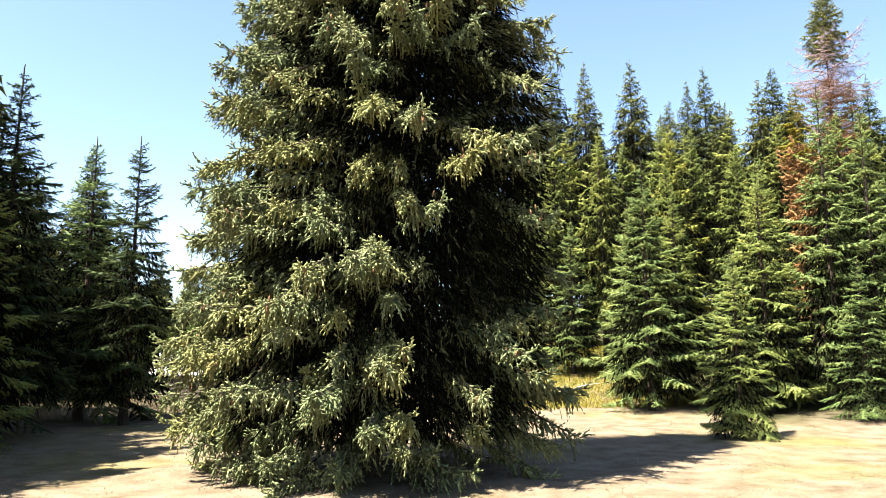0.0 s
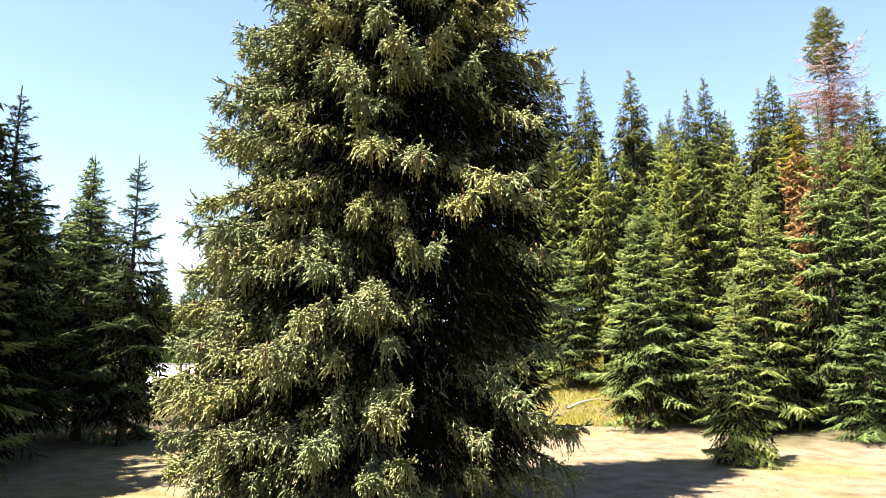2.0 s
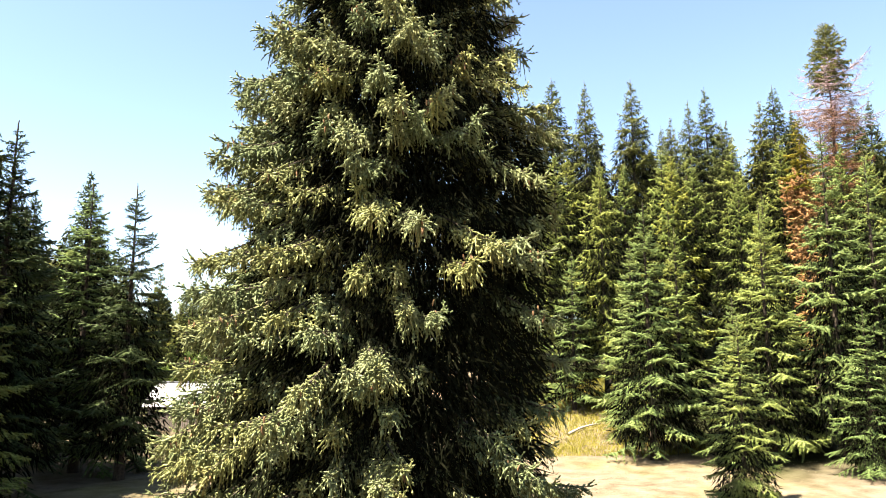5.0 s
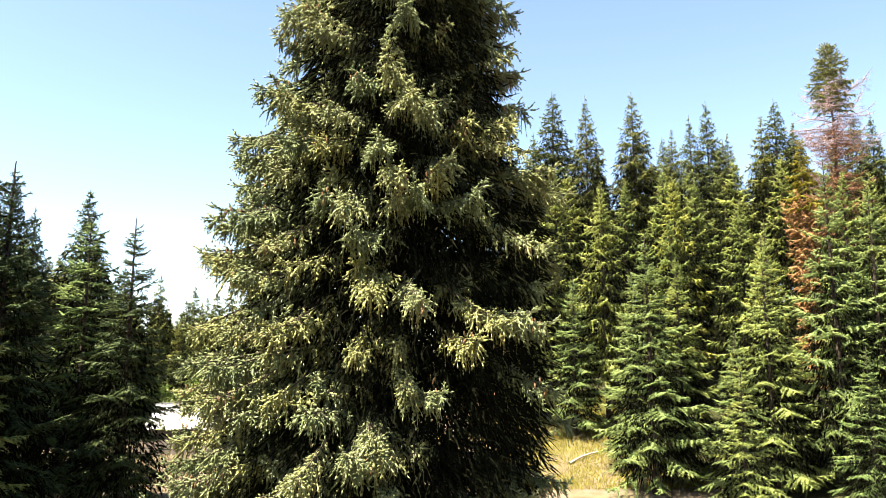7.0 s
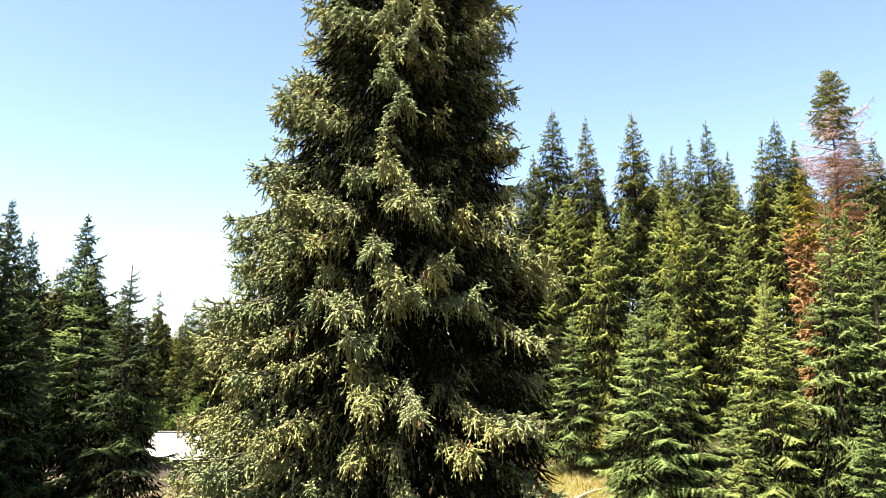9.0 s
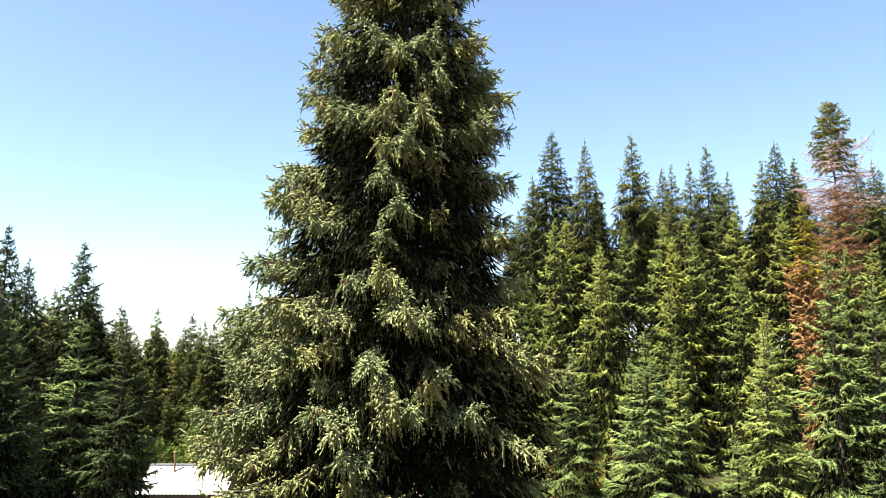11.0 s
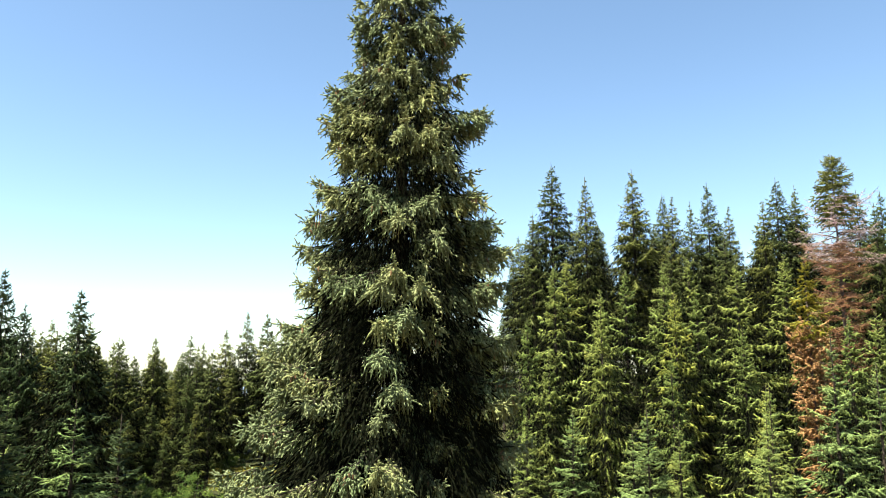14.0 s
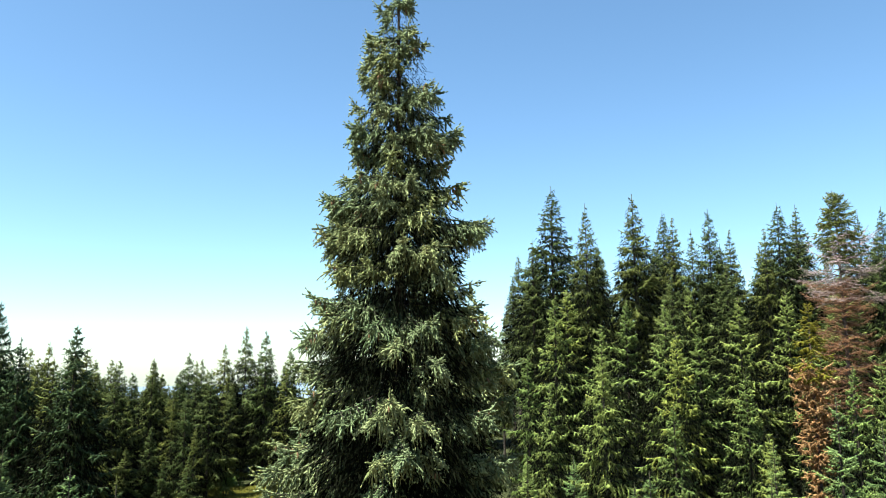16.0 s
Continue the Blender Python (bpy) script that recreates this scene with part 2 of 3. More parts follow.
def tube(points, radii, sides):
    """A tapered tube along points: corners and quads."""
    points, radii = np.asarray(points, float), np.asarray(radii, float)
    d = unit(np.gradient(points, axis=0))
    ref = np.array([0, 0, 1.0]) if abs(d[0, 2]) < 0.8 else np.array([1.0, 0, 0])
    a = unit(np.cross(d, ref))
    c = np.cross(d, a)
    ang = np.arange(sides) * 2 * np.pi / sides
    v = points[:, None] + radii[:, None, None] * (np.cos(ang)[None, :, None] * a[:, None] + np.sin(ang)[None, :, None] * c[:, None])
    i, j = np.meshgrid(np.arange(len(points) - 1), np.arange(sides), indexing="ij")
    jn = (j + 1) % sides
    q = np.stack([i * sides + j, i * sides + jn, (i + 1) * sides + jn, (i + 1) * sides + j], -1).reshape(-1, 4)
    return v.reshape(-1, 3), q


def limb_of(rng, L, st):
    """A limb along +x that sags and lifts its tip again: its curve, by the share of its length."""
    rise, sag, up = st["rise"] + rng.normal(0, st.get("stray", 0.05)), st["sag"] * rng.uniform(0.8, 1.2), st["up"] * rng.uniform(0.7, 1.3)
    wob, bend = rng.normal(0, 0.04), rng.normal(0, 0.07)

    def limb(s):
        s = np.asarray(s, float)
        return np.stack([L * s, L * (bend * s * s + wob * np.sin(3 * s)), L * (rise * s - sag * s ** 2 + up * s ** 4)], -1)
    return limb


def side_twigs(rng, L, st, limb, s0, gap, longest):
    """Where the side branches of a limb leave it, which way they go, and how long they are."""
    nl = max(4, int(L * (1 - s0) / gap))
    sj = s0 + (0.98 - s0) * (np.arange(nl) + rng.random(nl)) / nl
    side = np.where(np.arange(nl) % 2 == 0, 1.0, -1.0)
    psi = np.radians(rng.uniform(38, 66, nl))
    grow = np.minimum(1.0, (1.04 - sj) / 0.5) * np.minimum(1, 0.5 + (sj - s0) / 0.4)
    ll = np.clip(longest * grow * rng.uniform(0.7, 1.25, nl), 0.3 * st["shoot"], longest * 1.1)
    tang = unit(limb(np.minimum(1, sj + 0.02)) - limb(sj - 0.02))
    way = np.stack([tang[:, 0] * np.cos(psi), side * np.sin(psi), tang[:, 2] * np.cos(psi) - st["lat_droop"] * rng.uniform(0.5, 1.5, nl)], -1)
    return limb(sj), unit(way), ll


def bough(rng, L, st):
    """A flat fir bough along +x: its limb (a tube), and its shoots (place, way, length, radius)."""
    limb = limb_of(rng, L, st)
    s = np.linspace(0, 1, st.get("steps", 5))
    tubes = [tube(limb(s), (0.012 + 0.012 * L) * (1 - 0.85 * s), 3)]
    s0 = st["bare"]
    b0, way, ll = side_twigs(rng, L, st, limb, s0, st["gap"], min(st["lat_max"], st["fan"] * L))
    sets = [fronds(rng, b0, way, ll, st["space"], st["shoot"], st["thick"], st["droop"], st["lift"], st["roll"], st["noise"])]
    # the limb's own shoots, in a few lengths
    cut = np.linspace(s0, 0.97, 5)
    q = limb(cut)
    sets.append(fronds(rng, q[:-1], q[1:] - q[:-1], np.linalg.norm(q[1:] - q[:-1], axis=1), st["space"] * 0.8, st["shoot"], st["thick"], 0.0, st["lift"] + 0.1, st["roll"], st["noise"]))
    if st.get("under", 0):
        k = max(2, int(st["under"] * ll.sum()))
        j = rng.choice(len(ll), k, p=ll / ll.sum())
        P = b0[j] + way[j] * (ll[j] * rng.random(k))[:, None]
        W = way[j] * 0.5 + rng.normal(0, 0.25, (k, 3)) + [0, 0, -0.75]
        sets.append((P, W, st["shoot"] * rng.uniform(0.8, 1.6, k), np.full(k, st["thick"])))
    return tubes, tuple(np.concatenate(a) for a in zip(*sets))


def old_bough(rng, L, st):
    """A bough of the old spruce: a thick mat of shoots over the outer limb, thin strands hanging under it, and upturned tips."""
    limb = limb_of(rng, L, st)
    s = np.linspace(0, 1, 8)
    r0 = 0.012 + 0.009 * L
    tubes = [tube(limb(s), r0 * (1 - 0.85 * s), 5)]
    s0 = max(0.1, 1 - st["clad"] * rng.uniform(0.8, 1.2) / L)
    b0, way, ll = side_twigs(rng, L, st, limb, s0, 0.14, min(0.7, 0.12 + 0.26 * L))
    nl = len(ll)
    for j in range(nl):
        tubes.append(tube([b0[j], b0[j] + way[j] * ll[j] * 0.5, b0[j] + way[j] * ll[j] + [0, 0, -0.15 * ll[j]]], [0.3 * r0, 0.2 * r0, 0.002], 3))
    S, T = st["shoot"], st["thick"]
    mat = [fronds(rng, b0, way, ll, 0.062, S, T, 0.9, 0.05, 0.3, 0.2)]
    j = rng.integers(0, nl, int(st["twigs"] * nl))
    v = rng.uniform(0.15, 1.0, len(j))
    p = b0[j] + way[j] * (ll[j] * v)[:, None] + np.array([0, 0, -0.2]) * (ll[j] * v * v)[:, None]
    out = way[j] * 0.7 + np.array([0.5, 0, 0]) + rng.normal(0, 0.45, (len(j), 3)) + [0, 0, -0.3]
    mat.append(fronds(rng, p, out, rng.uniform(0.16, 0.38, len(j)), 0.06, S, T, 0.9, 0.0, 0.5, 0.22))
    cut = np.linspace(s0, 0.98, 6)
    q = limb(cut)
    mat.append(fronds(rng, q[:-1], q[1:] - q[:-1], np.linalg.norm(q[1:] - q[:-1], axis=1), 0.045, S, T, 0.0, 0.15, 0.6, 0.3))
    # upturned ends
    e = limb([1.0, 0.97, 0.94, 1.0, 0.9])
    mat.append(fronds(rng, e, np.array([[1, 0, 0.1], [0.6, 0.8, 0.0], [0.6, -0.8, 0.0], [0.7, 0.1, 0.6], [0.8, 0.3, 0.3]]) + rng.normal(0, 0.15, (5, 3)), rng.uniform(0.12, 0.3, 5), 0.06, 0.9 * S, T, -0.2, 0.05))
    # strands
    k = int(st["strands"] * nl)
    j = rng.integers(0, nl, k)
    v = rng.random(k)
    p = b0[j] + way[j] * (ll[j] * v)[:, None]
    long = rng.uniform(0.2, 1.0, k) ** 1.4 * st["hang"] * min(1, 0.35 + 0.25 * L)
    strand = fronds(rng, p, np.array([0.12, 0, -1.0]) + rng.normal(0, 0.13, (k, 3)), long, 0.06, 0.6 * S, 0.8 * T, 0.0, -0.4, 1.0, 0.3, 0.5)
    return tubes, [np.concatenate(a) for a in zip(*mat)], strand, limb(1.0)


def spun(v, az, tilt=0.0):
    c, s = math.cos(az), math.sin(az)
    return np.stack([v[:, 0] * c - v[:, 1] * s, v[:, 0] * s + v[:, 1] * c, v[:, 2]], -1)


def joined(tubes, v, f, mats):
    """Tubes (second material) and needle blades (first) in one mesh's arrays."""
    V, Q, o = [v], [], len(v)
    for tv, q in tubes:
        V.append(tv)
        Q.append(q + o)
        o += len(tv)
    Q = np.concatenate(Q) if Q else None
    idx = np.concatenate([np.zeros(len(f), int), np.ones(0 if Q is None else len(Q), int)])
    return np.concatenate(V), f, Q, idx


OLD = dict(lat_droop=0.45, clad=2.0, shoot=0.14, thick=0.0245, strands=2.6, hang=0.7, twigs=3.4)
YOUNG = dict(rise=0.10, sag=0.52, up=0.26, gap=0.15, bare=0.15, fan=0.42, lat_max=1.15, lat_droop=0.12, space=0.058, shoot=0.2, thick=0.034, droop=0.3, lift=-0.06,
             roll=0.3, noise=0.17, stray=0.2, shortest=0.5, inner=360, under=2.0)
SPIRE = dict(rise=0.04, sag=0.55, up=0.30, gap=0.30, bare=0.15, fan=0.42, lat_max=1.2, lat_droop=0.35, space=0.12, shoot=0.36, thick=0.078, droop=0.5, lift=-0.12,
             roll=0.3, noise=0.18, stray=0.16, shortest=0.48, longest=1.2, inner=300, under=2.2, steps=4)


def radius_at(profile, z):
    zs, rs = zip(*profile)
    return np.interp(z, zs, rs)


def hero_x(z):
    """How far the old spruce bends over at the height z."""
    return 1.05 * z / 29.1 + 0.55 * np.sin(np.pi * np.clip(z, 0, 29.1) / 29.1)


def trunk_mesh(name, H, r, mat, bend=None, sides=12):
    z = np.linspace(-0.4, H, 14)
    pts = np.stack([bend(z) if bend else 0 * z, 0 * z, z], -1)
    rad = r * np.clip(1 - z / H, 0.015, 1) ** 0.85 * (1 + 0.5 * np.exp(-np.maximum(z, 0) / 0.5))
    v, q = tube(pts, rad, sides)
    return mesh_of(name, v, None, [mat], None, q)


def crown_shoots(rng, H, profile, first, last, gap, per, st, gone=0.06):
    """Whorls of boughs from the height first up to last: their tubes, and their shoots."""
    tubes, S = [], []
    z, az0 = first, rng.random() * 6
    while z < last:
        f = (z - first) / (H - first)
        n = max(4, int(round(per * (1 - 0.25 * f))))
        az0 += 1.3
        for i in range(n):
            if rng.random() < gone:
                continue
            az = az0 + (i + rng.uniform(-0.3, 0.3)) * 2 * math.pi / n
            zz = z + rng.uniform(-0.45, 0.45) * gap
            small = float(np.clip(0.45 + 0.11 * (H - zz), 0.45, 1))
            L = float(radius_at(profile, zz) * rng.uniform(st.get("shortest", 0.58), st.get("longest", 1.16))) - 0.3 * small * st["shoot"]
            s2 = dict(st)
            s2["rise"] = st["rise"] + 0.5 * f * f
            s2["sag"] = st["sag"] * (1 - 0.4 * f)
            for key in ("shoot", "thick", "space", "gap"):
                s2[key] = st[key] * small
            tb, (P, W, le, wi) = bough(rng, max(L, 0.22), s2)
            shift = np.array([0, 0, zz])
            tubes += [(spun(tv, az) + shift, q) for tv, q in tb]
            S.append((spun(P, az) + shift, spun(W, az), le, wi))
        z += gap * (1.15 - 0.86 * f) * rng.uniform(0.85, 1.15)
    return tubes, S


def shade_twigs(rng, H, profile, first, share, count, size, broad=0.16):
    """Tangled twigs close to the trunk, as broad hanging sprays; their near-black colour stands for the shade within.
    """
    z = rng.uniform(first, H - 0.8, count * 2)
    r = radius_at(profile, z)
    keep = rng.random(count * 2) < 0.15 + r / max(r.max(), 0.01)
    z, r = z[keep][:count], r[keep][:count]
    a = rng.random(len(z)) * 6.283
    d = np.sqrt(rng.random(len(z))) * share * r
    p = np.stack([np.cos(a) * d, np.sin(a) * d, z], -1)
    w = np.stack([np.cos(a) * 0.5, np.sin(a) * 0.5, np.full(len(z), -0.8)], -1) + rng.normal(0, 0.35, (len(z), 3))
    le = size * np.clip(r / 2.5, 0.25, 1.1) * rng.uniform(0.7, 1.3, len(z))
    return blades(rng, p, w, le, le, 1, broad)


def crown_mesh(name, seed, H, profile, first, gap, per, st, needles, bark, leader=0.3):
    """A whole crown with its leader."""
    rng = np.random.default_rng(seed)
    tubes, S = crown_shoots(rng, H, profile, first, H - 0.4, gap, per, st)
    k = 18
    zt = np.linspace(H - 1.4, H + leader * 0.3, k)
    small = np.linspace(0.9, 0.5, k) * st["shoot"]
    S.append((np.stack([np.zeros(k), np.zeros(k), zt], -1), np.stack([rng.normal(0, 0.7, k), rng.normal(0, 0.7, k), np.full(k, 0.8)], -1), small, small * 0.11))
    tubes.append(tube([(0, 0, H - 1.2), (0, 0, H), (0.02, 0, H + leader * 0.5)], [0.035, 0.022, 0.012], 4))
    P, W, le, wi = (np.concatenate(a) for a in zip(*S))
    v, f = shoots_mesh(rng, P, W, le, wi)
    # near-black sprays put the shade between the boughs into the crown
    v2, f2 = shade_twigs(rng, H, profile, first, 0.55 if st["inner"] > 320 else 0.74, int(st["inner"] * (H - first)), 0.38 if st["inner"] > 320 else 0.5, 0.09)
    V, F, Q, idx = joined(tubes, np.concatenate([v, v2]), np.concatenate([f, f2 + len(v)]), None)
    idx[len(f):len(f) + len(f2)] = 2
    return mesh_of(name, V, F, [needles, bark, M_SHADE_TWIGS], idx, Q)


def part(name, me, parent, label=""):
    ob = new(name, me)
    ob.parent = parent
    if label:
        tagged(ob, label)
    return ob


# ---- ground ----
def smooth(a, b, x):
    t = np.clip((x - a) / (b - a), 0, 1)
    return t * t * (3 - 2 * t)


def ground_z(x, y):
    """Meadow about level, rising into the wooded hillside behind and to the right of it."""
    x, y = np.asarray(x, float), np.asarray(y, float)
    up = (y + 0.3 * (x - 10) - 39.0) / 4.0
    hill = 15.0 * np.tanh(0.19 * 4.0 * np.log1p(np.exp(np.clip(up, -30, 30))) / 15.0) * smooth(-20, 9, x)
    left = -3.0 * smooth(60, 160, y) * smooth(0, -40, x)
    d = np.hypot(x, y)
    away = -0.055 * np.maximum(d - 170, 0) * smooth(3300, 2500, d) - 150 * smooth(2500, 3300, d)
    lumps = 0.06 * np.sin(0.9 * x + 1.3) * np.sin(0.7 * y) + 0.04 * np.sin(2.1 * x - 0.8 * y)
    return (hill + left) * smooth(600, 200, d) + away + lumps * smooth(400, 60, np.hypot(x, y))


g = np.sinh(np.linspace(-6.2, 6.2, 170))
g = g / g.max() * 4200
gx, gy = np.meshgrid(g, g + 26, indexing="xy")
gv = np.stack([gx, gy, ground_z(gx, gy)], -1).reshape(-1, 3)
n = len(g)
i, j = np.meshgrid(np.arange(n - 1), np.arange(n - 1), indexing="ij")
gq = np.stack([i * n + j, i * n + j + 1, (i + 1) * n + j + 1, (i + 1) * n + j], -1).reshape(-1, 4)
ground = new("ground", mesh_of("ground", gv, None, [M_GROUND], None, gq))
ground.data.shade_smooth()
tagged(ground, "pale sun-dried meadow rising into a wooded hillside", "ground", kind="structure")


# ---- the old spruce ----
BASE = Vector((-2.2, 19.2, 0.0))
HERO_H = 29.7
HERO_PROFILE = [(0.3, 4.9), (2.0, 5.3), (4.0, 5.4), (7.0, 5.15), (9.5, 5.0), (11.5, 4.6), (12.5, 4.5), (14.0, 3.9), (16.0, 3.5), (18.7, 2.95), (20.4, 2.4),
                (22.4, 2.25), (23.9, 1.5), (25.0, 1.6), (26.7, 1.1), (28.3, 0.65), (29.7, 0.12)]
# boughs that stand out from the outline: height of the tip, and reach to the one side (-) or the other
ARMS = [(26.7, -1.2), (25.1, 1.8), (24.6, -1.4), (23.2, -2.3), (22.5, 2.6), (22.3, -2.35), (20.5, -2.55), (20.3, 2.35), (19.4, 2.8), (18.8, -3.0), (18.7, 3.2), (17.8, 3.1),
        (17.8, -2.95), (16.7, -3.35), (16.4, 3.25), (15.9, -3.85), (14.8, 3.45), (14.2, -4.0), (13.6, 3.65), (12.8, -4.8), (12.3, -4.75), (11.5, -4.6), (11.2, 4.7), (9.6, -5.2),
        (6.9, -5.25), (6.0, -5.25), (5.1, -5.3), (4.2, -5.4), (3.3, -5.5), (2.8, -5.6), (2.1, -5.5), (1.5, -5.2), (2.1, 5.5), (0.9, 5.4)]


def old_spruce():
    rng = np.random.default_rng(11)
    tree = new("spruce_tree")
    tree.location = BASE
    tagged(tree, "huge old spruce with drooping olive-green tassels and brown cones", "tree")
    part("trunk", trunk_mesh("trunk", HERO_H, 0.42, M_BARK, hero_x, 18), tree, "rough grey-brown trunk")
    # blackened twigs fill the crown in place of deep shade
    v, f = shade_twigs(np.random.default_rng(12), HERO_H, HERO_PROFILE, 1.3, 0.66, 150000, 0.3, 0.06)
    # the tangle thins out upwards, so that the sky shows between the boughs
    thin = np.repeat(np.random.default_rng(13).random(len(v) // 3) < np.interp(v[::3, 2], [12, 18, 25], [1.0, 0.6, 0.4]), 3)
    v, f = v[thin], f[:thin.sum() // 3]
    # the near-black twigs reach further out low on the right, darkening that flank
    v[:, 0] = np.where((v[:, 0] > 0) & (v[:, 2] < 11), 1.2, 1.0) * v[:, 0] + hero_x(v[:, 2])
    tagged(part("twig_tangle", mesh_of("twig_tangle", v, f, [M_SHADE_TWIGS]), tree, "inner twig tangle coloured near black to stand for shade"), kind="stuff")
    tips, plan = [], []
    z = 0.45
    while z < HERO_H - 0.4:
        f = z / HERO_H
        n = 14 if f < 0.42 else (11 if f < 0.6 else 8)
        az0 = rng.random() * 6.28
        for i in range(n):
            zz = z + rng.uniform(-0.5, 0.5)
            az = az0 + (i + rng.uniform(-0.45, 0.45)) * 6.283 / n
            L = float(radius_at(HERO_PROFILE, zz) * (rng.uniform(0.8, 1.0) if rng.random() < 0.75 else rng.uniform(0.58, 0.8)))
            # boughs left out on the shaded side, so the blackened twigs show as deep shade
            if (az + 1.3) % 6.283 < 1.8 and zz < 16 and rng.random() < 0.42:
                continue
            # thinner on the shaded side half-way up
            if math.cos(az) > 0.3 and 12 < zz < 17.5:
                L *= 0.8
            plan.append((zz, az, L))
            # fuller towards the sun
            if 3.0 < az % 6.283 < 4.9 and zz < 14 and rng.random() < 0.45:
                plan.append((zz + rng.uniform(-0.3, 0.3), az + rng.uniform(0.12, 0.3), L * rng.uniform(0.84, 0.98)))
        z += 0.44 if z < 3 else 0.56 + 0.16 * f
    for zz, reach in ARMS:
        reach -= math.copysign(0.22 if zz > 6 else 0.0, reach)
        az = 0.0 if reach > 0 else math.pi
        plan += [(zz, az + rng.normal(0, 0.06), abs(reach)), (zz - 0.15, az + rng.uniform(0.2, 0.4), 0.93 * abs(reach)), (zz - 0.1, az - rng.uniform(0.2, 0.4), 0.93 * abs(reach))]
    for tip_z, az, L in plan:
        f = max(tip_z, 0) / HERO_H
        st = dict(OLD)
        st["rise"] = 0.12 + 0.10 * f ** 3
        st["sag"] = 0.62 - 0.22 * f
        st["up"] = 0.24
        if 0.5 < az % 6.283 < 2.6:
            st["twigs"], st["strands"] = 1.2, 1.0
        if L < 1.0:
            st["shoot"], st["hang"] = 0.11, 0.6
        tb, mat, strand, tip = old_bough(rng, max(L, 0.3), st)
        v, fc = shoots_mesh(rng, *mat, True)
        v2, fc2 = shoots_mesh(rng, *strand)
        limb, q, o = [], [], 0
        for tv, tq in tb:
            limb.append(tv)
            q.append(tq + o)
            o += len(tv)
        ob = part("bough", mesh_of("bough", np.concatenate(limb), None, [M_BARK], None, np.concatenate(q)), tree)
        part("foliage", mesh_of("foliage", np.concatenate([v, v2]), np.concatenate([fc, fc2 + len(v)]), [M_OLD]), ob)
        tips.append((ob, tip, tip_z))
        zz = tip_z - float(tip[2])
        ob.matrix_basis = pose(float(hero_x(min(zz, HERO_H))), 0, zz, 0, 0, math.degrees(az))
    # ripe cones in bunches near the ends of the boughs
    ring = np.linspace(0, 1, 8)
    cv, cq = tube(np.stack([0 * ring, 0.01 * np.sin(3 * ring), -0.15 * ring], -1), 0.021 * np.sin(np.pi * (0.12 + 0.86 * ring)) ** 0.7 * (1 + 0.22 * (np.arange(8) % 2)), 7)
    cone_me = mesh_of("cone", cv, None, [M_CONE], None, cq)
    for ob, tip, zz in tips:
        if zz < 2 or rng.random() > 0.3:
            continue
        for i in range(rng.integers(3, 8)):
            c = part("cone", cone_me, tree)
            back = tip * rng.uniform(0.86, 0.96) + rng.normal(0, 0.08, 3) + [0.02, 0, -0.07]
            c.matrix_basis = ob.matrix_basis @ Matrix.Translation(back) @ pose(0, 0, 0, rng.normal(0, 12), rng.normal(0, 12), rng.random() * 360)
    # bare dead limbs under the lowest boughs
    for i in range(9):
        a, L = rng.random() * 6.28, rng.uniform(2.6, 4.6)
        u = np.linspace(0, 1, 6)
        v, q = tube(np.stack([L * u, 0.2 * np.sin(3 * u + i), 0.15 * u - 0.16 * L * u * u], -1), 0.03 * (1 - 0.8 * u), 5)
        c = part("dead_limb", mesh_of("dead_limb", v, None, [M_GREY], None, q), tree, "bare grey dead limb")
        c.matrix_basis = pose(0.02, 0, rng.uniform(0.7, 1.6), 0, 0, math.degrees(a))
    return tree


old_spruce()


# ---- the wood ----
def tree_kind(name, seeds, H, profile, first, gap, per, st, needles, trunk_r, label, category="tree", bark=None):
    """Some trees of one kind, standing aside as patterns for the copies."""
    made = []
    for s in seeds:
        t = new(name)
        part("trunk", trunk_mesh("trunk", H, trunk_r, bark or M_BARK), t)
        part("crown", crown_mesh("crown", s, H, profile, first, gap, per, st, needles, bark or M_BARK), t)
        tagged(t, label, category)
        t["height"] = H
        made.append(t)
    return made


def cone(r, H, foot, top=0.05, slope=0.25):
    return [(foot * 0.5, r * 0.9), (max(foot + 0.1 * H, H - r / slope), r), (H - 0.5 * r / slope, 0.56 * r), (H - 1.2, 1.9 * slope), (H, 5 * top)]


KINDS = {
    "young": tree_kind("fir_tree", (21, 22, 23, 24), 13.0, cone(3.3, 13, 0.4, slope=0.28), 1.15, 0.68, 7, YOUNG, M_YOUNG, 0.17, "young fir with layered bright green branches at the meadow edge"),
    "dark": tree_kind("spruce_tree", (31, 32, 33), 14.0, cone(3.3, 14, 1.0, slope=0.28), 1.5, 0.70, 8, YOUNG, M_DARK, 0.2, "green spruce beside the meadow, its needles darkened for shade"),
    "wood": tree_kind("spruce_tree", (41, 42, 43), 22.0, cone(3.9, 22, 2, slope=0.30), 5.0, 1.0, 7, SPIRE, M_WOOD, 0.25, "tall green spruce in the dense wood"),
    "spire": tree_kind("spruce_tree", (51, 52, 53, 54), 28.0, cone(3.9, 28, 4, slope=0.29), 9.0, 1.1, 7, SPIRE, M_SPIRE, 0.28, "slender dark spruce rising over the wood"),
    "far": tree_kind("spruce_tree", (61, 62, 63), 20.0, cone(4.2, 20, 2, slope=0.31), 3.5, 1.2, 7, dict(SPIRE, space=0.19, shoot=0.44, thick=0.1, inner=300), M_SPIRE, 0.22, "green spruce of the far wood, some unseen to cast shade"),
    "black": tree_kind("spruce_tree", (64, 65), 20.0, cone(4.4, 20, 2, slope=0.31), 3.0, 1.1, 8, dict(SPIRE, space=0.16, shoot=0.42, thick=0.09, up=0.42, inner=300), M_DARK, 0.22, "blue-green spruce standing before the far wood, its needles darkened for shade"),
}
USED = {}


